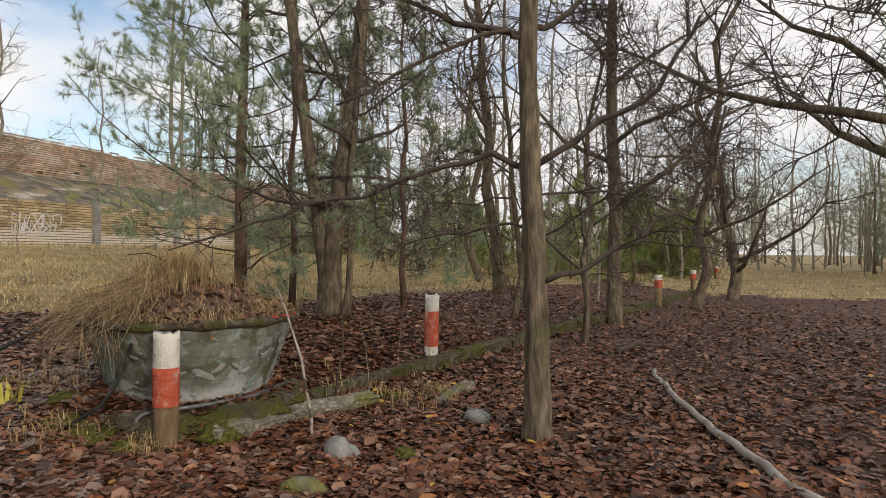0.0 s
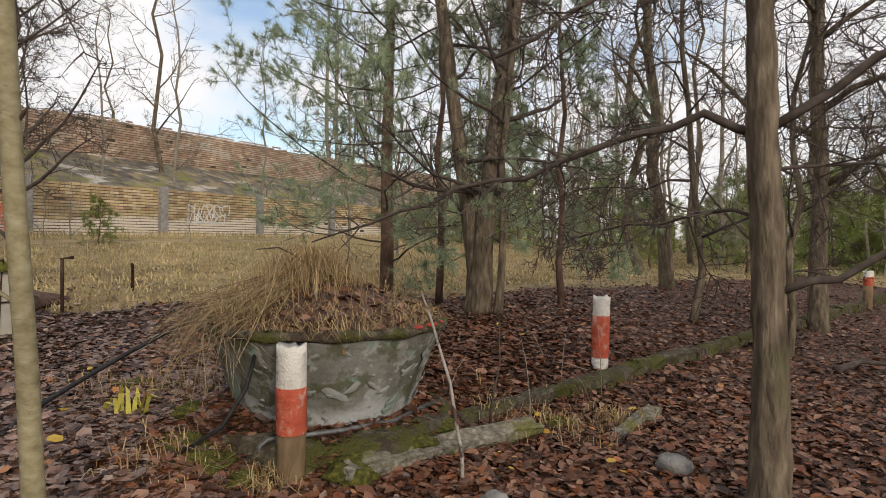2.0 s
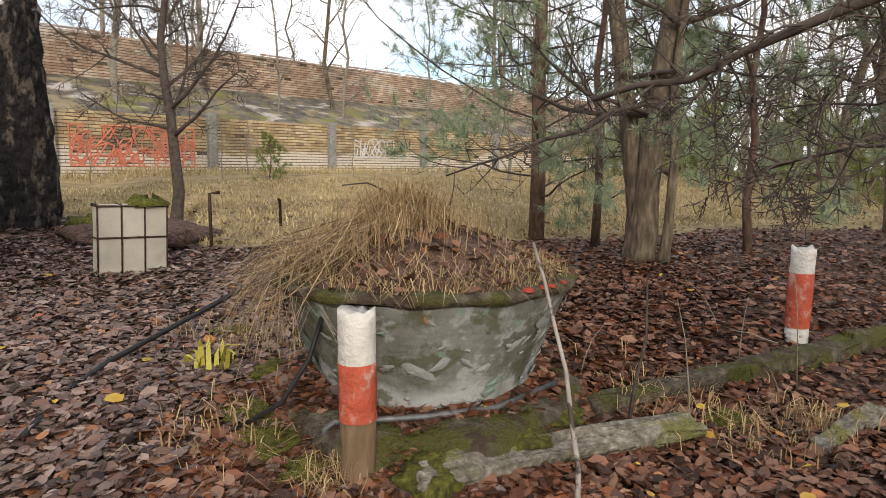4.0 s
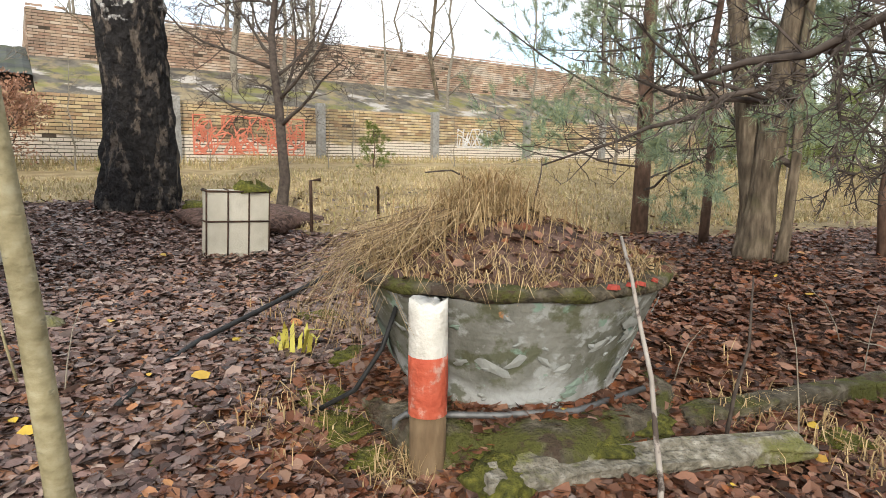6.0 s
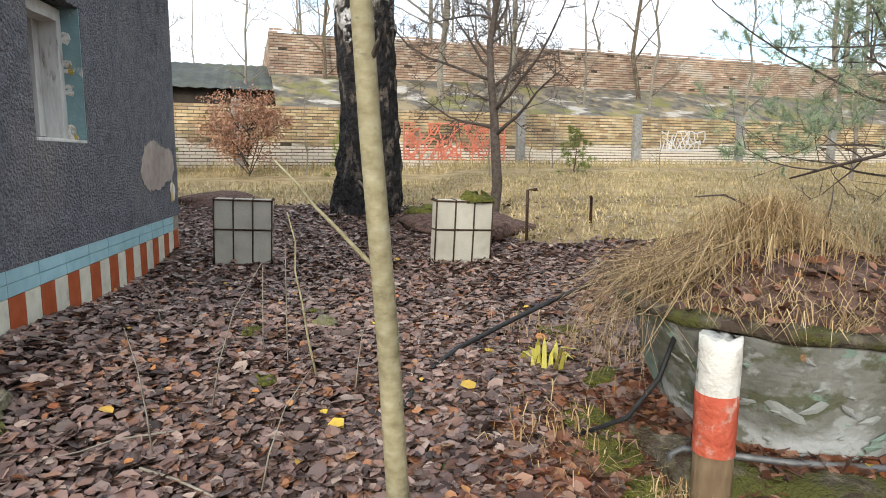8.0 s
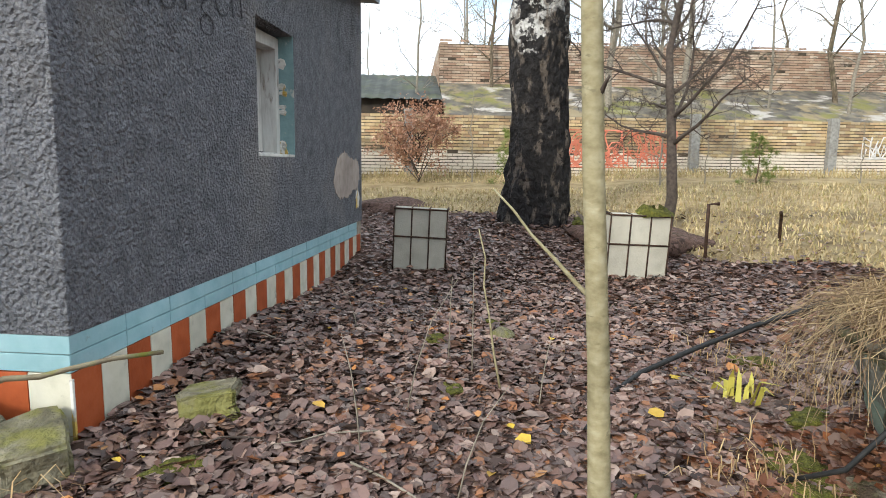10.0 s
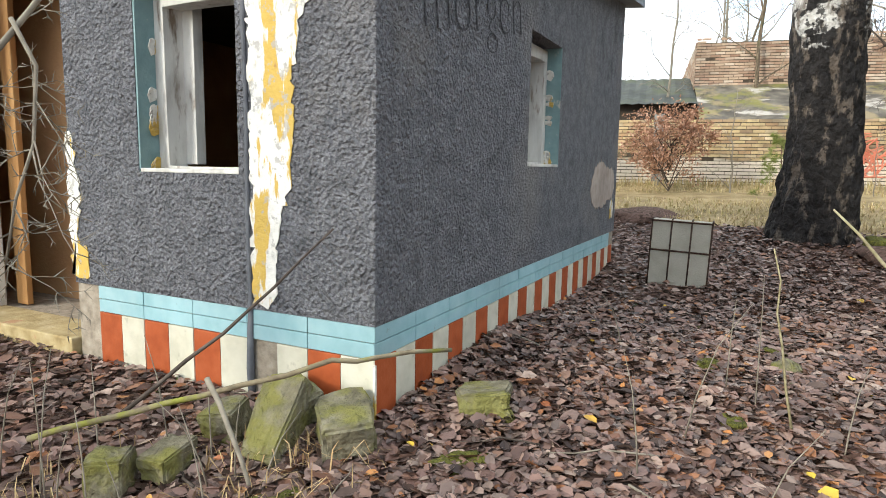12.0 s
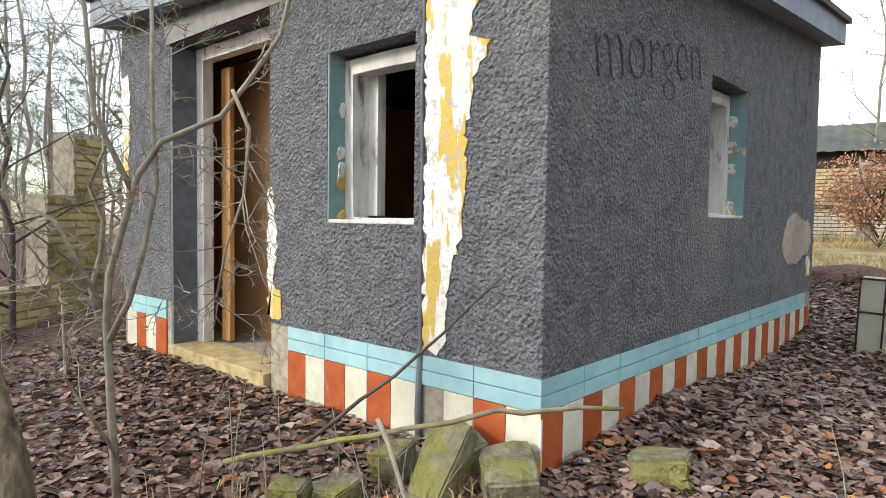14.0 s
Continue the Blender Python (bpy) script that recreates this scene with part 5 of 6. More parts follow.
def old_birch():
    """The massive birch with a black cracked foot and a white upper trunk."""
    x, y = -9.9, 1.82
    rng = random.Random(71)
    t = thing("birch_tree", "massive old birch, black cracked bark below and white above", "tree", (x, y, ground_z(x, y) - 0.1))
    def trunk(a, b, r0, r1, m, name, deep):
        g = Geo()
        n, s = 130, 44
        pts, rad = [], []
        for i in range(n + 1):
            k = i / n
            z = a + (b - a) * k
            pts.append(V(0.02 * math.sin(z), 0.05 * z * 0.5 + 0.05 * math.sin(z * 1.7), z))
            rad.append((r0 + (r1 - r0) * k) * (1 + 0.06 * math.sin(z * 2.4 + 1)) * (1 + 0.35 * max(0, 0.5 - z) ** 2))
        g.tube(pts, rad, s)
        for j, p in enumerate(g.v):
            c = pts[j // s]
            o = p - c
            ang = math.atan2(o.y, o.x)
            d = noise.noise(V(math.cos(ang) * 5, math.sin(ang) * 5, p.z * 1.1 + 5)) * 0.5 + noise.noise(V(math.cos(ang) * 11, math.sin(ang) * 11, p.z * 4.5)) * 0.5
            g.v[j] = p + o * deep * d
        part(name, g.mesh(name, m, True), t)
    trunk(0, 8.0, 0.45, 0.20, BIRCH, "trunk", 0.26)
    tg = Geo()
    for z, a, ln, lr in ((3.1, 1.2, 3.2, 0.09), (4.0, -1.9, 3.0, 0.08), (4.8, 0.4, 2.6, 0.07), (5.6, 2.7, 2.6, 0.06), (6.3, 4.6, 2.4, 0.05), (7.0, 1.5, 2.2, 0.05)):
        lp = wander(rng, V(0, 0.1, z), V(math.cos(a), math.sin(a), 0.45), ln, 7, 0.12, 0.03)
        lg = Geo()
        lg.tube(lp, [lr * (1 - 0.12 * i) for i in range(8)], 7)
        part("limb", lg.mesh("limb", BARK, True), t)
        twigs_from(rng, tg, lp, lr * 0.25, 2, ln * 0.45, 7, 0.9, 3, -0.04)
    tagged(part("twigs", tg.mesh("twigs", TWIG), t), kind="stuff")


old_birch()
bare_tree("hawthorn", -9.4, 3.5, 4.2, 0.075, 72, "crooked leafless thorn tree with spreading branches", TWIG, TWIG, (-0.03, 0.03), 24, 0.25, 0.5, 13, 3, wiggle=0.06, spread=1.2, finest=0.0085)


# ---- far woods ----
def woods():
    """Bare trees and pines all round, copies of a few."""
    rng = random.Random(81)
    kinds = [bare_tree("woodland_tree", -20 - 4 * k, 20 + 3 * k, 8.5 + k * 1.1, 0.065 + 0.012 * k, 90 + k, "tall slender leafless tree at the edge of the wood", BARK if k == 2 else GREY_TWIG, GREY_TWIG, (0.02, 0.01), 11, 0.22, 0.24, 9, 2, "trees of the wood", wiggle=0.1, steps=2, finest=0.012) for k in range(4)]
    pines = [pine("woodland_pine", 9, 26, 9, 0.14, 95, "dark green pine at the edge of the wood", NEEDLES, 0.12, 0.22, 24, 3, 0.30, 6)]
    def put(k, x, y, s):
        c = copy_thing(k, Matrix.Translation((x, y, ground_z(x, y) - 0.05)) @ Matrix.Rotation(rng.uniform(0, 6.28), 4, "Z"))
        c.scale = (s, s, s)
    brush = bare_tree("woodland_bush", -9, 17, 3.4, 0.03, 99, "dense leafless bush at the edge of the wood", GREY_TWIG, GREY_TWIG, (0, 0), 10, 0.05, 0.5, 10, 2, "bushes of the wood", spread=1.1, steps=2)
    for _ in range(46):      # behind the copse
        put(rng.choice(kinds), rng.uniform(-30, -2.5), rng.uniform(20, 46), rng.uniform(0.8, 1.35))
    for _ in range(18):
        put(brush, rng.uniform(-14, -2.5), rng.uniform(12, 24), rng.uniform(0.7, 1.5))
    for _ in range(16):      # beside the brick building
        put(rng.choice(kinds), rng.uniform(-21, -19.2), rng.uniform(-14, 22), rng.uniform(0.7, 1.1))
    for _ in range(9):
        put(brush, rng.uniform(-16.2, -13.5), rng.uniform(-4, 12), rng.uniform(0.35, 0.7))
    for _ in range(26):
        put(rng.choice(kinds), rng.uniform(-44, -27), rng.uniform(-35, 15), rng.uniform(0.9, 1.4))
    for _ in range(16):      # to the right of the track
        put(rng.choice(kinds), rng.uniform(7, 18), rng.uniform(16, 45), rng.uniform(0.7, 1.1))
    for _ in range(30):
        put(brush, rng.uniform(6, 16), rng.uniform(18, 40), rng.uniform(1.0, 1.9))
    for _ in range(26):
        put(pines[0], rng.uniform(11, 20), rng.uniform(22, 48), rng.uniform(0.6, 1.1))
    for _ in range(12):
        put(pines[0], rng.uniform(4.5, 9), rng.uniform(27, 46), rng.uniform(0.45, 0.8))
    for _ in range(14):
        put(brush, rng.uniform(3.8, 7.5), rng.uniform(24, 40), rng.uniform(0.9, 1.5))
    for _ in range(12):      # between the copse and the track
        put(brush, rng.uniform(-4.5, -1.4), rng.uniform(19, 34), rng.uniform(1.2, 1.9))
    for _ in range(44):      # the far end of the track
        put(rng.choice(kinds + [brush]), rng.uniform(-12, 24), rng.uniform(44, 70), rng.uniform(0.9, 1.5))
    for _ in range(60):
        put(brush, rng.uniform(-6, 30), rng.uniform(36, 58), rng.uniform(1.3, 2.6))
    for _ in range(24):
        put(pines[0], rng.uniform(-14, 26), rng.uniform(55, 85), rng.uniform(0.7, 1.1))
    for _ in range(24):      # behind the house
        put(rng.choice(kinds), rng.uniform(-14, 2), rng.uniform(-24, -8.5), rng.uniform(0.7, 1.1))
    for _ in range(40):
        put(brush, rng.uniform(-8, 2), rng.uniform(-15, -6.2), rng.uniform(0.7, 1.4))
    for _ in range(6):
        put(pines[0], rng.uniform(-16, 0), rng.uniform(-32, -19), rng.uniform(0.7, 1.0))
    for _ in range(14):      # behind the walker
        put(rng.choice(kinds), rng.uniform(12, 40), rng.uniform(-30, 12), rng.uniform(0.9, 1.3))


woods()


def thicket():
    """Young yellowish green conifers at the far side of the meadow."""
    rng = random.Random(83)
    first = pine("young_conifer", -10, 24, 2.4, 0.04, 84, "bushy young yellowish green conifer", YOUNG_NEEDLES, 0.03, 0.42, 24, 4, 0.20, 6)
    first["group"] = "young conifers beyond the meadow"
    for _ in range(46):
        x, y = rng.uniform(-17, -2), rng.uniform(17, 28)
        c = copy_thing(first, Matrix.Translation((x, y, ground_z(x, y) - 0.03)) @ Matrix.Rotation(rng.uniform(0, 6.28), 4, "Z"))
        s = rng.uniform(0.7, 1.3)
        c.scale = (s, s, s)
    for x, y, s in ((-14.6, 6.6, 0.45), (-14.8, 1.6, 0.5), (-14.5, -2.4, 0.7), (-13.6, -3.6, 1.0), (5.5, 21, 0.5), (7, 24, 0.6)):
        c = copy_thing(first, Matrix.Translation((x, y, ground_z(x, y) - 0.03)))
        c.scale = (s, s, s)


thicket()


# ---- the brick wall and the shed behind ----
WALL_A, WALL_D = V(-16.9, 2.6, 0), V(-0.15, 0.989, 0)
WALL_N = V(0.989, 0.15, 0)


def brick_face(g, a, d, nrm, length, z0, z1, rng, ragged_top=0.0, bl=0.25, bh=0.077):
    """Rows of single bricks, joints recessed between them."""
    rows = int((z1 - z0) / bh)
    for r in range(rows):
        off = -0.5 * bl * (r % 2)
        k = int(length / bl) + 2
        for i in range(k):
            u0, u1 = max(0, off + i * bl + 0.005), min(length, off + (i + 1) * bl - 0.005)
            if u1 - u0 < 0.03:
                continue
            if ragged_top and r > rows - 4 and noise.noise(V(u0 * 0.4, r * 0.7, 1)) * 3 + (rows - r) < rng.random() * 2.0:
                continue
            if rng.random() < 0.008:
                continue
            zb, zt = z0 + r * bh + 0.009, z0 + (r + 1) * bh - 0.009
            dep = rng.uniform(0.006, 0.018)
            p, q = a + d * u0, a + d * u1
            o = nrm * dep
            g.add([p + V(0, 0, zb), q + V(0, 0, zb), q + V(0, 0, zt), p + V(0, 0, zt), p + o + V(0, 0, zb), q + o + V(0, 0, zb), q + o + V(0, 0, zt), p + o + V(0, 0, zt)],
                  [(4, 5, 6, 7), (0, 1, 5, 4), (1, 2, 6, 5), (2, 3, 7, 6), (3, 0, 4, 7)])


def sheet(g, corners):
    g.add(corners, [tuple(range(len(corners)))])


def brick_wall():
    rng = random.Random(101)
    t = thing("brick_wall", "old yellow brick boundary wall with concrete posts and graffiti", "wall", WALL_A)
    inv = Matrix.Translation(-WALL_A)
    a0, length = WALL_A - WALL_D * 24.7, 60.0
    zb, zt = 0.95, 2.55
    def add(name, g, m, label=""):
        me = g.mesh(name, m)
        me.transform(inv)
        return part(name, me, t, label)
    g = Geo()
    b = a0 - WALL_N * 0.24
    for p, q in ((a0, b),):
        e, f = p + WALL_D * length, q + WALL_D * length
        g.add([p + V(0, 0, 0.5), e + V(0, 0, 0.5), f + V(0, 0, 0.5), q + V(0, 0, 0.5), p + V(0, 0, zt), e + V(0, 0, zt), f + V(0, 0, zt), q + V(0, 0, zt)],
              [(3, 2, 1, 0), (4, 5, 6, 7), (0, 1, 5, 4), (1, 2, 6, 5), (2, 3, 7, 6), (3, 0, 4, 7)])
    add("mortar_core", g, SHADED_MORTAR)
    g = Geo()
    brick_face(g, a0, WALL_D, WALL_N, length, zb, zt + 0.03, rng)
    bricks = add("bricks", g, BRICK)
    bricks["kind"] = "stuff"
    g = Geo()
    k = 0
    for i in range(-7, 11):
        c = WALL_A + WALL_D * (i * 3.53) + WALL_N * 0.06
        g = Geo()
        d, n = WALL_D * 0.11, WALL_N * 0.09
        q = [c - d - n, c + d - n, c + d + n, c - d + n]
        g.add([p + V(0, 0, 0.8) for p in q] + [p + V(0, 0, zt + 0.08 + 0.05 * (i % 2)) for p in q], [(3, 2, 1, 0), (4, 5, 6, 7), (0, 1, 5, 4), (1, 2, 6, 5), (2, 3, 7, 6), (3, 0, 4, 7)])
        add("concrete_post", g, CONCRETE)
    def scrawl(u0, u1, z0, z1, count, m, label, r):
        g = Geo()
        for k in range(count):
            cu, cz = rng.uniform(u0, u1), rng.uniform(z0, z1)
            pts = []
            a, ra = rng.uniform(0, 6.28), rng.uniform(0.12, 0.38)
            for i in range(8):
                b = a + i * rng.choice((0.5, 0.8)) 
                pts.append(WALL_A + WALL_D * min(u1, max(u0, cu + ra * math.cos(b))) + WALL_N * 0.022 + V(0, 0, min(z1, max(z0, cz + ra * 1.2 * math.sin(b)))))
            g.tube(pts, [r] * 8, 4)
        add("graffito", g, m, label)
    scrawl(0.4, 3.1, 1.35, 2.25, 44, GRAFFITI_RED, "red spray-painted scrawl", 0.019)
    scrawl(7.9, 9.4, 1.65, 2.2, 11, GRAFFITI_WHITE, "white spray-painted scrawl", 0.018)
    return t


brick_wall()


def shed():
    """The long brick building behind the boundary wall with its tarred lean-to roof."""
    rng = random.Random(103)
    t = thing("brick_building", "long derelict brick building with a tarred lean-to roof", "building", WALL_A)
    inv = Matrix.Translation(-WALL_A)
    def add(name, g, m, label=""):
        me = g.mesh(name, m)
        me.transform(inv)
        return part(name, me, t, label)
    start, length = WALL_A - WALL_D * 2.6, 38.0
    lo, hi = start - WALL_N * 1.0, start - WALL_N * 4.0
    z0, z1, z2 = 2.62, 3.80, 5.05
    g = Geo()
    n = 60
    for i in range(n + 1):
        p, r = lo + WALL_D * (length * i / n), hi + WALL_D * (length * i / n)
        up = 0.08 * noise.noise(p * 0.7)
        g.v += [p + V(0, 0, z0 - 0.15), p + V(0, 0, z0 + up), p.lerp(r, 0.5) + V(0, 0, (z0 + z1) / 2 - up), r + V(0, 0, z1)]
    g.f = [(4 * i + k, 4 * i + 4 + k, 4 * i + 5 + k, 4 * i + 1 + k) for i in range(n) for k in range(3)]
    add("lean_to_roof", g, TAR, "tarred lean-to roof with pale streaks")
    g = Geo()
    e, f = hi + WALL_D * length, hi - WALL_N * 8
    h = f + WALL_D * length
    q = [hi, e, h, f]
    g.add([p + V(0, 0, 0.5) for p in q] + [p + V(0, 0, z2 - 0.1) for p in q], [(4, 5, 6, 7), (0, 1, 5, 4), (1, 2, 6, 5), (2, 3, 7, 6), (3, 0, 4, 7)])
    add("wall_core", g, SHADED_MORTAR)
    g = Geo()
    brick_face(g, hi + WALL_N * 0.002, WALL_D, WALL_N, length, z1 - 0.1, z2 + 0.05, rng, 1.0)
    brick_face(g, f, WALL_N, -WALL_D, 8.0, z1 - 1.2, z2, rng)
    add("bricks", g, UPPER_BRICK)["kind"] = "stuff"
    # the lower shed with a corrugated roof beyond the gable
    g = Geo()
    s0 = start - WALL_D * 24
    for i in range(150):
        p, q = s0 - WALL_N * 2.0 + WALL_D * (0.16 * i), s0 - WALL_N * 2.0 + WALL_D * (0.16 * (i + 1))
        zz = 0.03 * (i % 2)
        g.add([p + V(0, 0, 3.1 + zz), q + V(0, 0, 3.1 + 0.03 - zz), q - WALL_N * 4 + V(0, 0, 4.25 + 0.03 - zz), p - WALL_N * 4 + V(0, 0, 4.25 + zz)], [(0, 1, 2, 3)])
    add("corrugated_roof", g, MOSS_ROOF, "mossy corrugated shed roof")
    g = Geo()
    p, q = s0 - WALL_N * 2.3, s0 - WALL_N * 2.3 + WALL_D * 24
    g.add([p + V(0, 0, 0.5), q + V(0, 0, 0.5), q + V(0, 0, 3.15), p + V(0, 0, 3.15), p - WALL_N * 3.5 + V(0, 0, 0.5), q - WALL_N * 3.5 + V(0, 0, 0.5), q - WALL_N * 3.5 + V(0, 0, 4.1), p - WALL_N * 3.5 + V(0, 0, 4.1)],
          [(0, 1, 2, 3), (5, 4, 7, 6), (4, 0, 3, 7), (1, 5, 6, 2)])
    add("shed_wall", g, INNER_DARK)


shed()


# ---- boxes, hose, rubble and small things ----
def slab_box(x, y, yaw, w, h, d, label, seed, moss):
    """A box of pale slabs bound by a rusty wire grid."""
    z = ground_z(x, y)
    t = thing("slab_box", label, "box", (x, y, z - 0.02), "wire-bound boxes")
    t.rotation_euler = (radians(-2), radians(1.5), radians(yaw))
    g = Geo()
    g.box(-d / 2, d / 2, -w / 2, w / 2, 0, h)
    part("body", bevelled(g, "body", SLAB, 0.012, 0.004, seed, 2), t)
    for i in range(4):
        u = -w / 2 + w * i / 3
        g = Geo()
        g.tube([V(d / 2 + 0.006, u, -0.01), V(d / 2 + 0.008, u, h * 0.5), V(d / 2 + 0.006, u, h + 0.006), V(-d / 2, u, h + 0.006)], [0.007] * 4, 5)
        part("wire", g.mesh("wire", RUST, True), t)
    for k in (0.55, 0.99):
        g = Geo()
        g.tube([V(-d / 2, w / 2 + 0.006, h * k), V(d / 2 + 0.009, w / 2 + 0.006, h * k), V(d / 2 + 0.009, -w / 2 - 0.006, h * k), V(-d / 2, -w / 2 - 0.006, h * k)], [0.008] * 4, 5)
        part("wire", g.mesh("wire", RUST, True), t)
    if moss:
        g = lathe([(0.16, 0.0), (0.15, 0.03), (0.10, 0.055), (0.02, 0.06)], 14, 0.3, seed)
        m = g.mesh("moss_cap", MOSS, True)
        part("moss_cap", m, t, "moss", Matrix.Translation((0, w * 0.28, h - 0.005)) @ Matrix.Diagonal((0.8, 1.1, 1, 1)))


slab_box(-7.06, 0.63, 2, 0.50, 0.60, 0.15, "pale slab box bound with rusty wire, near the house", 1, False)
slab_box(-6.98, 2.62, 8, 0.55, 0.60, 0.15, "pale slab box bound with rusty wire, moss on top", 2, True)


def rod(name, pts, radii, material, label, category, sides=7, group=""):
    g = Geo()
    g.tube([V(*p) for p in pts], radii, sides)
    return tagged(new(name, g.mesh(name, material, True)), label, category, group)


gz = ground_z
rod("iron_stake", [(-7.75, 3.5, gz(-7.75, 3.5) - 0.1), (-7.75, 3.5, 1.02), (-7.72, 3.6, 1.03)], [0.018, 0.018, 0.02], RUST, "rusty iron stake with a bent top in the grass", "stake", 7, "iron stakes")
rod("iron_stake", [(-8.3, 4.45, gz(-8.3, 4.45) - 0.1), (-8.3, 4.45, 0.9), (-8.2, 4.40, 0.92)], [0.018, 0.018, 0.02], RUST, "short rusty iron stake in the grass", "stake", 7, "iron stakes")
rod("hose", [(-4.1, 3.25, 0.86), (-4.42, 3.03, 0.72), (-4.5, 2.75, 0.58), (-4.42, 2.42, 0.46), (-4.2, 2.1, 0.39), (-3.98, 1.92, 0.35), (-3.62, 1.77, 0.335)], [0.013] * 7, RUBBER, "black rubber hose hanging from the planter to the ground", "hose", 8)
rod("cable", [(-3.19, 2.71, 0.74), (-3.165, 2.64, 0.58), (-3.21, 2.55, 0.42), (-3.33, 2.42, 0.31)], [0.009] * 4, RUBBER, "black cable hanging beside the planter", "cable", 8)
rod("pipe", [(-3.09, 2.66, 0.20), (-3.09, 2.66, 0.335), (-3.07, 2.69, 0.36), (-2.92, 2.97, 0.365), (-2.84, 3.25, 0.365), (-2.90, 3.62, 0.372)], [0.012] * 6, GALVANISED, "galvanised pipe with an elbow at the planter foot", "pipe", 10)


def rock(x, y, z, sx, sy, sz, seed, label, material=None, yaw=0.0, tilt=(0, 0), blocky=False):
    bm = bmesh.new()
    if blocky:
        bmesh.ops.create_cube(bm, size=2.0)
        bmesh.ops.bevel(bm, geom=bm.edges[:], offset=0.12, segments=2, affect="EDGES")
        bmesh.ops.subdivide_edges(bm, edges=bm.edges[:], cuts=2, use_grid_fill=True)
    else:
        bmesh.ops.create_icosphere(bm, subdivisions=4 if material is MOSS else 3, radius=1.15)
    for v in bm.verts:
        q = v.co * 0.9 + V(seed * 5.3, seed, 0)
        v.co *= 1 + (0.22 if blocky else 0.35) * noise.noise(q) + 0.10 * noise.noise(q * 3)
        if material is MOSS:
            v.co *= 1 + 0.30 * noise.noise(q * 2.3) + 0.16 * noise.noise(q * 6)
        v.co = V(v.co.x * sx, v.co.y * sy, v.co.z * sz)
    m = bpy.data.meshes.new("rock")
    bm.to_mesh(m)
    bm.free()
    m.materials.append(material or STONE)
    m.polygons.foreach_set("use_smooth", [not blocky] * len(m.polygons))
    ob = new("stone", m)
    ob.matrix_world = pose(x, y, z, tilt[0], tilt[1], yaw)
    return tagged(ob, label, "stone", "rubble stones")


rock(-3.52, 0.24, 0.40, 0.15, 0.11, 0.075, 1, "mossy lump of rubble beside the plinth", None, 20, (6, -8), True)
rock(-2.99, -0.12, 0.42, 0.16, 0.10, 0.085, 2, "mossy broken concrete block at the house corner", None, 42, (5, 6), True)
rock(-2.88, -0.36, 0.43, 0.17, 0.08, 0.07, 3, "flat mossy block leaning on the rubble heap", None, 10, (0, 42), True)
rock(-3.05, -0.40, 0.44, 0.11, 0.08, 0.09, 4, "grey broken stone leaning at the plinth", None, 70, (20, 12), True)
rock(-2.42, -0.70, 0.36, 0.075, 0.065, 0.065, 5, "small mossy yellowish stone block", None, 35, (0, 0), True)
rock(-2.58, -0.60, 0.36, 0.09, 0.06, 0.05, 6, "low mossy stone in the rubble", None, 10, (0, 6), True)
rock(-2.86, -0.60, 0.40, 0.08, 0.075, 0.07, 7, "mossy stone in the rubble heap", None, 15, (8, 10), True)
rock(-4.78, 1.42, 0.38, 0.10, 0.07, 0.05, 8, "small flat mossy stone among leaves")
rock(-1.76, 4.05, 0.18, 0.075, 0.06, 0.05, 9, "grey field stone among leaves", CONCRETE)
rock(-2.06, 3.02, 0.20, 0.075, 0.06, 0.075, 10, "pale broken stone beside the kerb", CONCRETE, 20, (10, 30))
rock(-1.95, 2.62, 0.18, 0.11, 0.07, 0.05, 11, "low mossy stone half buried in leaves")
rock(-1.80, 3.22, 0.17, 0.07, 0.06, 0.04, 12, "moss cushion among leaves", MOSS)
rock(-2.72, 2.86, 0.24, 0.10, 0.09, 0.06, 13, "moss cushion at the kerb", MOSS)
for k, (x, y, s) in enumerate(((-4.55, 1.05, 0.16), (-5.1, 1.35, 0.12), (-3.3, 2.42, 0.16), (-4.5, 2.75, 0.14), (-3.05, 0.35, 0.13), (-2.6, -0.1, 0.16), (-3.9, 1.2, 0.10), (-3.45, 2.55, 0.2), (-3.05, 2.5, 0.12), (-3.75, 2.75, 0.18), (-2.72, 3.05, 0.13), (-2.62, 3.5, 0.14), (-2.55, 4.25, 0.16), (-2.80, 2.95, 0.15), (-2.74, 3.20, 0.17), (-2.78, 3.50, 0.15), (-3.25, 2.55, 0.20), (-3.10, 2.58, 0.13))):
    rock(x, y, gz(x, y) + 0.006, s * 0.75, s * 0.5, 0.03, 20 + k, "flat cushion of bright green moss", MOSS, 30 * k)


def stick(name, pts, r0, r1, material, label, seed, knots=0.02):
    rng = random.Random(seed)
    fine = []
    for p, q in zip(pts, pts[1:]):
        p, q = V(*p), V(*q)
        n = max(2, int((q - p).length / 0.12))
        for i in range(n):
            fine.append(p.lerp(q, i / n) + V(rng.gauss(0, knots), rng.gauss(0, knots), rng.gauss(0, knots * 0.6)))
    fine.append(V(*pts[-1]))
    n = len(fine)
    g = Geo()
    g.tube(fine, [r0 + (r1 - r0) * i / (n - 1) for i in range(n)], 8)
    return tagged(new(name, g.mesh(name, material, True)), label, "branch")


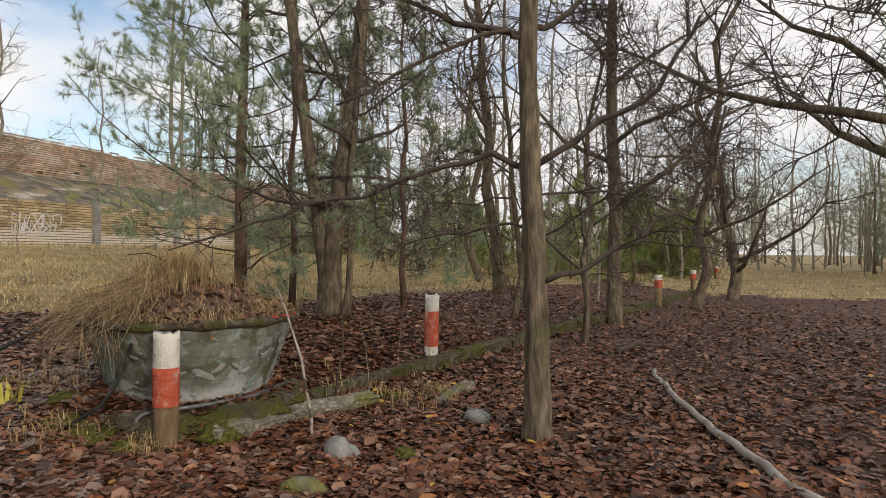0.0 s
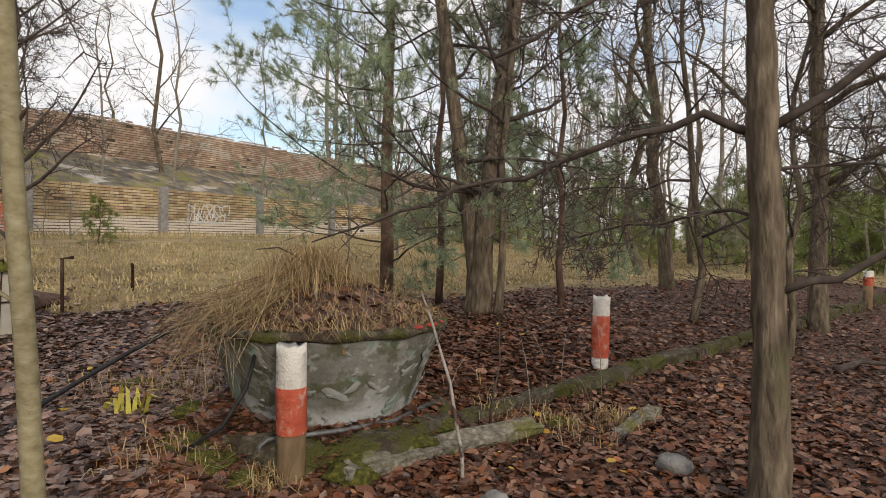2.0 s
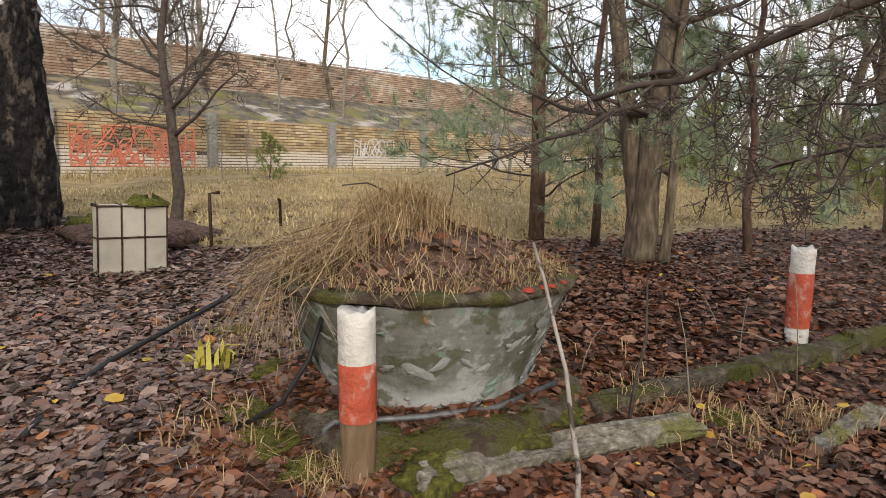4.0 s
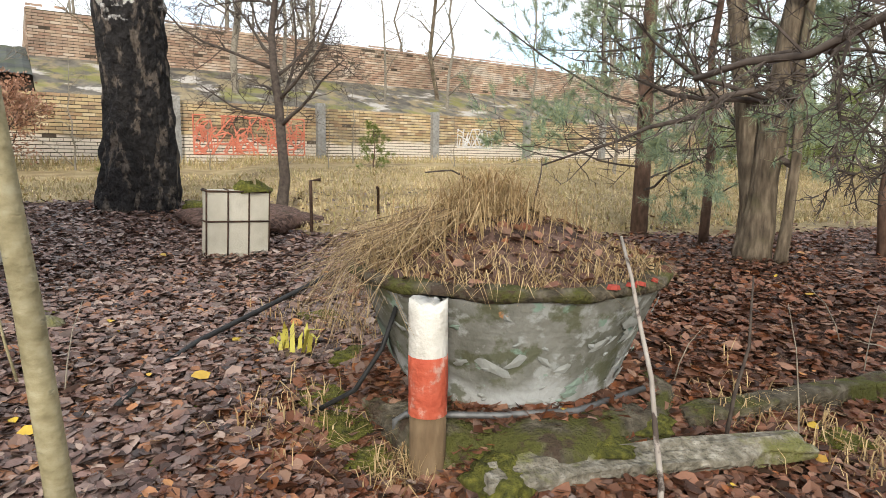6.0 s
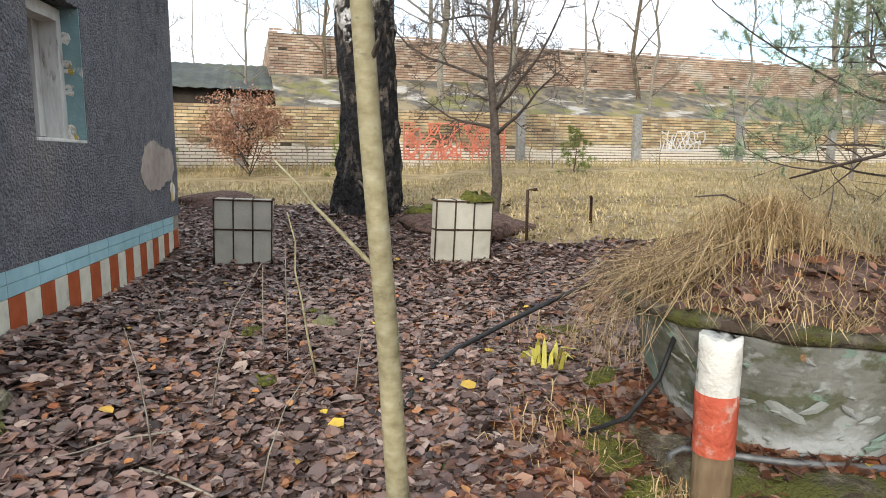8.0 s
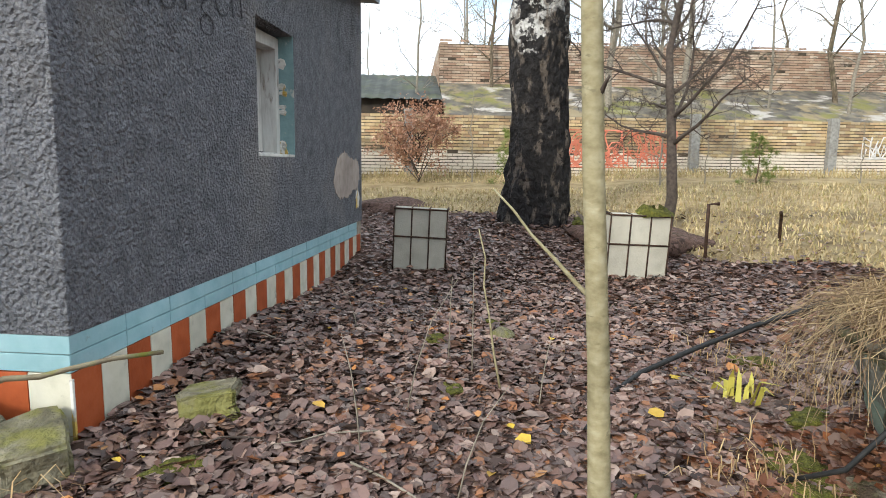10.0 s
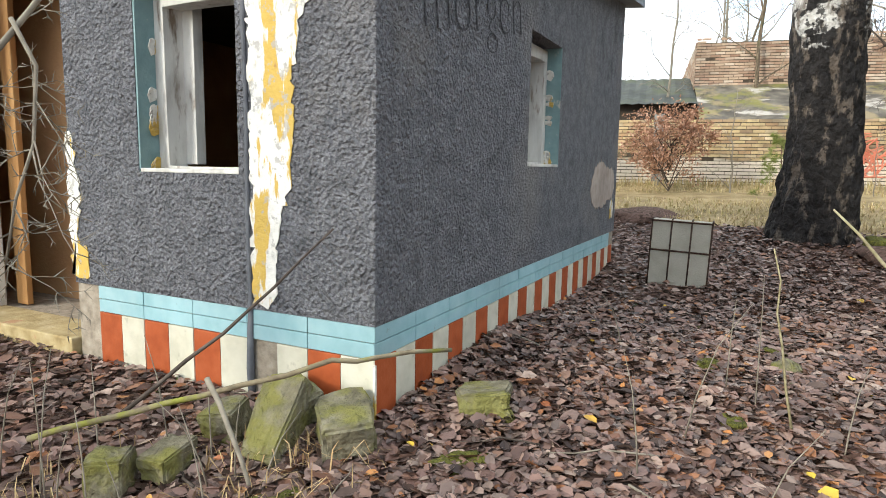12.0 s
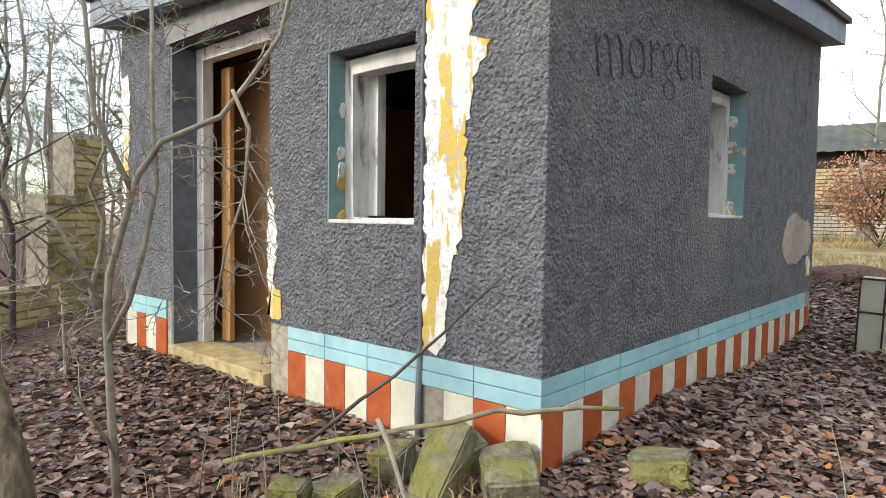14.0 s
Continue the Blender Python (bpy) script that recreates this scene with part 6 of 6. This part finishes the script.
PALE_WOOD = overlay(mat("peeling_branch", [(0.22, 0.19, 0.16), (0.34, 0.30, 0.26), (0.42, 0.385, 0.34)], 9, 0.85, 0.5, 40, 0.3), (0.08, 0.06, 0.05), 12, 0.58, 0.64)
stick("fallen_branch", [(-1.0, 6.3, 0.17), (-0.72, 5.3, 0.17), (-0.45, 4.6, 0.17), (0.0, 3.6, 0.17), (0.15, 3.2, 0.17)], 0.019, 0.028, PALE_WOOD, "long pale fallen branch lying on the leaves", 1, 0.012)
stick("fallen_branch", [(-1.55, 7.3, 0.16), (-1.35, 7.6, 0.22), (-1.1, 7.7, 0.2)], 0.04, 0.015, TWIG, "dark broken branch lying on the leaves", 2)
stick("leaning_branch", [(-2.36, -1.06, 0.43), (-2.52, -0.70, 0.54), (-2.68, -0.36, 0.64), (-2.82, -0.06, 0.74), (-2.95, 0.06, 0.74), (-3.24, 0.20, 0.71)], 0.012, 0.008, MOSSY_BRANCH, "mossy branch lying across the rubble at the corner", 3, 0.010)
stick("leaning_branch", [(-2.50, -0.74, 0.53), (-2.74, -0.48, 0.80), (-2.84, -0.32, 0.98), (-3.0, -0.18, 1.18)], 0.009, 0.004, TWIG, "thin dark branch leaning towards the wall", 4, 0.006)
stick("leaning_branch", [(-2.60, -0.42, 0.68), (-2.56, -0.28, 0.55), (-2.52, -0.16, 0.40)], 0.010, 0.007, GREY_TWIG, "pale stick leaning in the rubble", 5, 0.004)
stick("dead_stalk", [(-2.36, 3.19, 0.18), (-2.42, 3.22, 0.45), (-2.55, 3.26, 0.75), (-2.72, 3.31, 1.0)], 0.010, 0.005, PALE_WOOD, "tall pale dead stalk beside the kerb", 6, 0.006)
stick("dead_stalk", [(-2.62, 3.75, 0.25), (-2.60, 3.80, 0.6), (-2.62, 3.83, 0.85)], 0.008, 0.003, TWIG, "thin dead stalk beside the kerb", 7, 0.006)
stick("dead_stalk", [(-3.96, 1.40, 0.35), (-4.0, 1.36, 0.7), (-4.05, 1.30, 1.1)], 0.006, 0.003, PALE_BARK, "thin pale sapling stem", 8, 0.008)

stick("dead_stalk", [(-3.45, 3.25, 0.95), (-3.50, 3.20, 1.14), (-3.56, 3.10, 1.20), (-3.62, 3.0, 1.19)], 0.006, 0.003, TWIG, "arching dead stem over the planter", 21, 0.006)
stick("dead_stalk", [(-3.36, 3.34, 0.95), (-3.34, 3.40, 1.12), (-3.38, 3.44, 1.26)], 0.005, 0.002, TWIG, "thin dead stem in the planter", 22, 0.006)


def twig_tree():
    """The spindly shrub in front of the doorway."""
    rng = random.Random(110)
    x, y = -2.07, -1.28
    t = thing("shrub", "spindly leafless shrub in front of the doorway", "shrub", (x, y, ground_z(x, y) - 0.03))
    R = V(-0.664, 0.748, 0)
    tg = Geo()
    for offs, r in (([(0, 0), (-0.03, 0.4), (-0.07, 0.83), (-0.05, 1.0), (0.05, 1.37), (0.18, 1.5), (0.39, 1.6), (0.475, 1.73), (0.58, 1.9), (0.7, 2.3)], 0.017),
                    ([(-0.06, 0.75), (0.04, 0.9), (0.09, 1.1), (0.13, 1.35), (0.16, 1.6), (0.1, 2.1)], 0.014),
                    ([(0.03, 1.3), (-0.1, 1.6), (-0.12, 2.0), (-0.3, 2.4)], 0.012),
                    ([(0.42, 1.7), (0.49, 1.55), (0.48, 1.3), (0.42, 1.12), (0.38, 0.9)], 0.008),
                    ([(-0.07, 0.85), (-0.25, 1.2), (-0.5, 1.35), (-0.75, 1.45)], 0.009),
                    ([(-0.03, 0.3), (-0.2, 0.6), (-0.22, 0.9)], 0.007)):
        pts = [R * a + V(0, 0, b) + V(rng.gauss(0, 0.015), rng.gauss(0, 0.015), 0) for a, b in offs]
        n = len(pts)
        lg = Geo()
        lg.tube(pts, [r * (1 - 0.6 * i / n) for i in range(n)], 7)
        part("stem", lg.mesh("stem", GREY_TWIG, True), t)
        twigs_from(rng, tg, pts, 0.0042, 2, 0.5, 11, 0.9, 3, 0.02)
    tagged(part("twigs", tg.mesh("twigs", GREY_TWIG), t), kind="stuff")
    stick("dead_sapling", [(-1.70, -0.98, 0.25), (-1.66, -1.10, 0.62), (-1.60, -1.24, 1.0), (-1.45, -1.6, 2.0)], 0.055, 0.03, BARK, "dark leaning trunk beside the path", 9, 0.006)
    bare_tree("shrub", -1.9, -3.6, 2.6, 0.022, 111, "spindly leafless shrub before the house front", GREY_TWIG, GREY_TWIG, (-0.02, -0.02), 9, 0.15, 0.6, 7, 2, wiggle=0.05)
    bare_tree("shrub", -3.4, -5.2, 3.0, 0.03, 113, "leafless bush beside the house", GREY_TWIG, GREY_TWIG, (0, 0), 14, 0.08, 0.5, 8, 2)
    bare_tree("shrub", -2.6, -4.9, 3.0, 0.03, 114, "leafless bush beside the house", TWIG, TWIG, (0, 0), 14, 0.08, 0.5, 8, 2)


twig_tree()


def ruin():
    """Rest of a yellow brick wall left of the house."""
    rng = random.Random(121)
    t = thing("ruined_wall", "remains of a mossy yellow brick wall beyond the house", "wall", (-3.75, -6.1, 0.3))
    inv = Matrix.Translation((3.75, 6.1, -0.3))
    g = Geo()
    d, n = V(0.86, 0.5, 0).normalized(), V(-0.5, 0.86, 0).normalized()
    a = V(-3.75, -6.1, 0)
    for u0, ln, z1 in ((0, 0.40, 2.25), (0.40, 0.35, 1.6), (0.75, 3.4, 0.72)):
        brick_face(g, a + d * u0, d, n, ln, 0.25, z1, rng)
    m = g.mesh("bricks", YELLOW_BRICK)
    m.transform(inv)
    part("bricks", m, t)["kind"] = "stuff"
    g = Geo()
    for u0, ln, z1 in ((0, 0.40, 2.25), (0.40, 0.35, 1.6), (0.75, 3.4, 0.72)):
        p, q = a + d * u0, a + d * (u0 + ln)
        w = [p - n * 0.24, p, q, q - n * 0.24]
        g.add([k + V(0, 0, 0.1) for k in w] + [k + V(0, 0, z1 - 0.02) for k in w], [(3, 2, 1, 0), (4, 5, 6, 7), (0, 1, 5, 4), (1, 2, 6, 5), (2, 3, 7, 6), (3, 0, 4, 7)])
    m = g.mesh("core", MORTAR)
    m.transform(inv)
    part("core", m, t)


ruin()


def leafy_shrub():
    """The young beech that keeps its dry leaves, near the brick wall."""
    rng = random.Random(131)
    x, y = -14.6, -0.4
    t = thing("beech_shrub", "young beech keeping its reddish brown dry leaves", "shrub", (x, y, ground_z(x, y) - 0.05))
    tg, lg = Geo(), Geo()
    ends = []
    for k in range(22):
        a = rng.uniform(0, 6.28)
        lp = wander(rng, V(0, 0, rng.uniform(0.0, 1.0)), V(math.cos(a), math.sin(a), rng.uniform(0.6, 2.2)), rng.uniform(0.7, 1.3), 6, 0.12)
        tg.tube(lp, [0.016 * (1 - 0.13 * i) for i in range(7)], 4, False)
        ends.append(lp)
        twigs_from(rng, tg, lp, 0.006, 1, 0.5, 7, 0.9, 3, 0.05, ends)
    for lp in ends:
        for _ in range(7):
            i = rng.randrange(1, len(lp))
            p = lp[i] + V(rng.gauss(0, 0.05), rng.gauss(0, 0.05), rng.gauss(0, 0.05))
            e = V(rng.gauss(0, 1), rng.gauss(0, 1), rng.gauss(0, 1)).normalized() * 0.05
            w = e.orthogonal().normalized() * 0.022
            k = len(lg.v)
            lg.v += [p, p + e * 0.5 + w, p + e, p + e * 0.5 - w]
            lg.f.append((k, k + 1, k + 2, k + 3))
    tagged(part("branches", tg.mesh("branches", TWIG), t), kind="stuff")
    tagged(part("leaves", lg.mesh("leaves", BEECH_LEAVES), t), kind="stuff")


leafy_shrub()
g = Geo()
g.tube([V(0, 0, -0.1), V(0, 0, 0.15), V(0.02, 0.03, 0.5), V(-0.02, 0.06, 0.85), V(0.0, 0.1, 1.0)], [0.2, 0.14, 0.12, 0.10, 0.03], 11)
for j, p in enumerate(g.v):
    g.v[j] = p + V(p.x, p.y, 0) * 0.5 * noise.noise(p * 6)
stump = new("tree_stump", g.mesh("tree_stump", BARK, True))
stump.location = (-10.4, -0.95, ground_z(-10.4, -0.95))
tagged(stump, "rotten broken tree stump behind the house", "stump")
rock(-8.9, 3.1, gz(-8.9, 3.1) - 0.02, 0.9, 0.7, 0.16, 41, "low heap of earth and dead leaves under the thorn tree", SOIL)
rock(-9.2, 2.6, gz(-9.2, 2.6) + 0.10, 0.30, 0.22, 0.09, 42, "moss cushion on the earth heap", MOSS)
rock(-11.2, -0.4, gz(-11.2, -0.4) - 0.02, 0.8, 0.6, 0.14, 43, "low heap of earth behind the house", SOIL)


def iris_root(rng):
    return (-4.02 + rng.gauss(0, 0.05), 2.52 + rng.gauss(0, 0.06), ground_z(-4.0, 2.5))


grass("yellow_leaves", 14, YELLOW_LEAF, iris_root, 0.24, 0.9, "withered yellow strap leaves beside the planter", 16, 0.014, "plant")


def wall_foot(rng):
    u = rng.uniform(-12, 30)
    p = WALL_A + WALL_D * u + WALL_N * rng.uniform(0.05, 0.8)
    return (p.x, p.y, ground_z(p.x, p.y))


grass("wall_foot_grass", 5000, MEADOW_GRASS, wall_foot, 0.28, 1.0, "dry grass along the foot of the brick wall", 17, 0.01)


def ground_twigs():
    """Loose twigs on the ground and thin dead stems standing among the leaves."""
    rng = random.Random(141)
    for k in range(46):
        x, y = rng.uniform(-6.0, -1.6), rng.uniform(-1.8, 5.5)
        if in_house(x, y) or math.hypot(x - PX, y - PY) < 0.8:
            continue
        a, ln = rng.uniform(0, 6.28), rng.uniform(0.15, 0.55)
        pts = []
        for i in range(5):
            u = (i / 4 - 0.5) * ln
            px, py = x + u * math.cos(a) + rng.gauss(0, 0.012), y + u * math.sin(a) + rng.gauss(0, 0.012)
            pts.append(V(px, py, ground_z(px, py) + 0.035))
        r = rng.uniform(0.003, 0.007)
        g = Geo()
        g.tube(pts, [r, r * 0.9, r * 0.8, r * 0.65, r * 0.4], 5)
        tagged(new("fallen_twig", g.mesh("fallen_twig", TWIG if k % 3 else GREY_TWIG, True)), "thin broken twig lying on the leaves", "twig", "fallen twigs")
    for k in range(26):
        x, y = rng.choice(((rng.uniform(-4.6, -2.5), rng.uniform(0.5, 1.6)), (rng.uniform(-2.7, -2.2), rng.uniform(-1.6, -0.2)), (rng.uniform(-3.2, -2.4), rng.uniform(3.9, 5.2))))
        if in_house(x, y):
            continue
        z, h = ground_z(x, y), rng.uniform(0.2, 0.6)
        lx, ly = rng.gauss(0, 0.12), rng.gauss(0, 0.12)
        g = Geo()
        g.tube([V(x, y, z - 0.02), V(x + lx * 0.2, y + ly * 0.2, z + h * 0.35), V(x + lx * 0.5, y + ly * 0.5, z + h * 0.7), V(x + lx, y + ly, z + h)], [0.0035, 0.003, 0.0022, 0.0012], 5)
        tagged(new("dead_weed", g.mesh("dead_weed", GREY_TWIG, True)), "thin pale dead weed standing among leaves", "weed", "dead weeds")


ground_twigs()
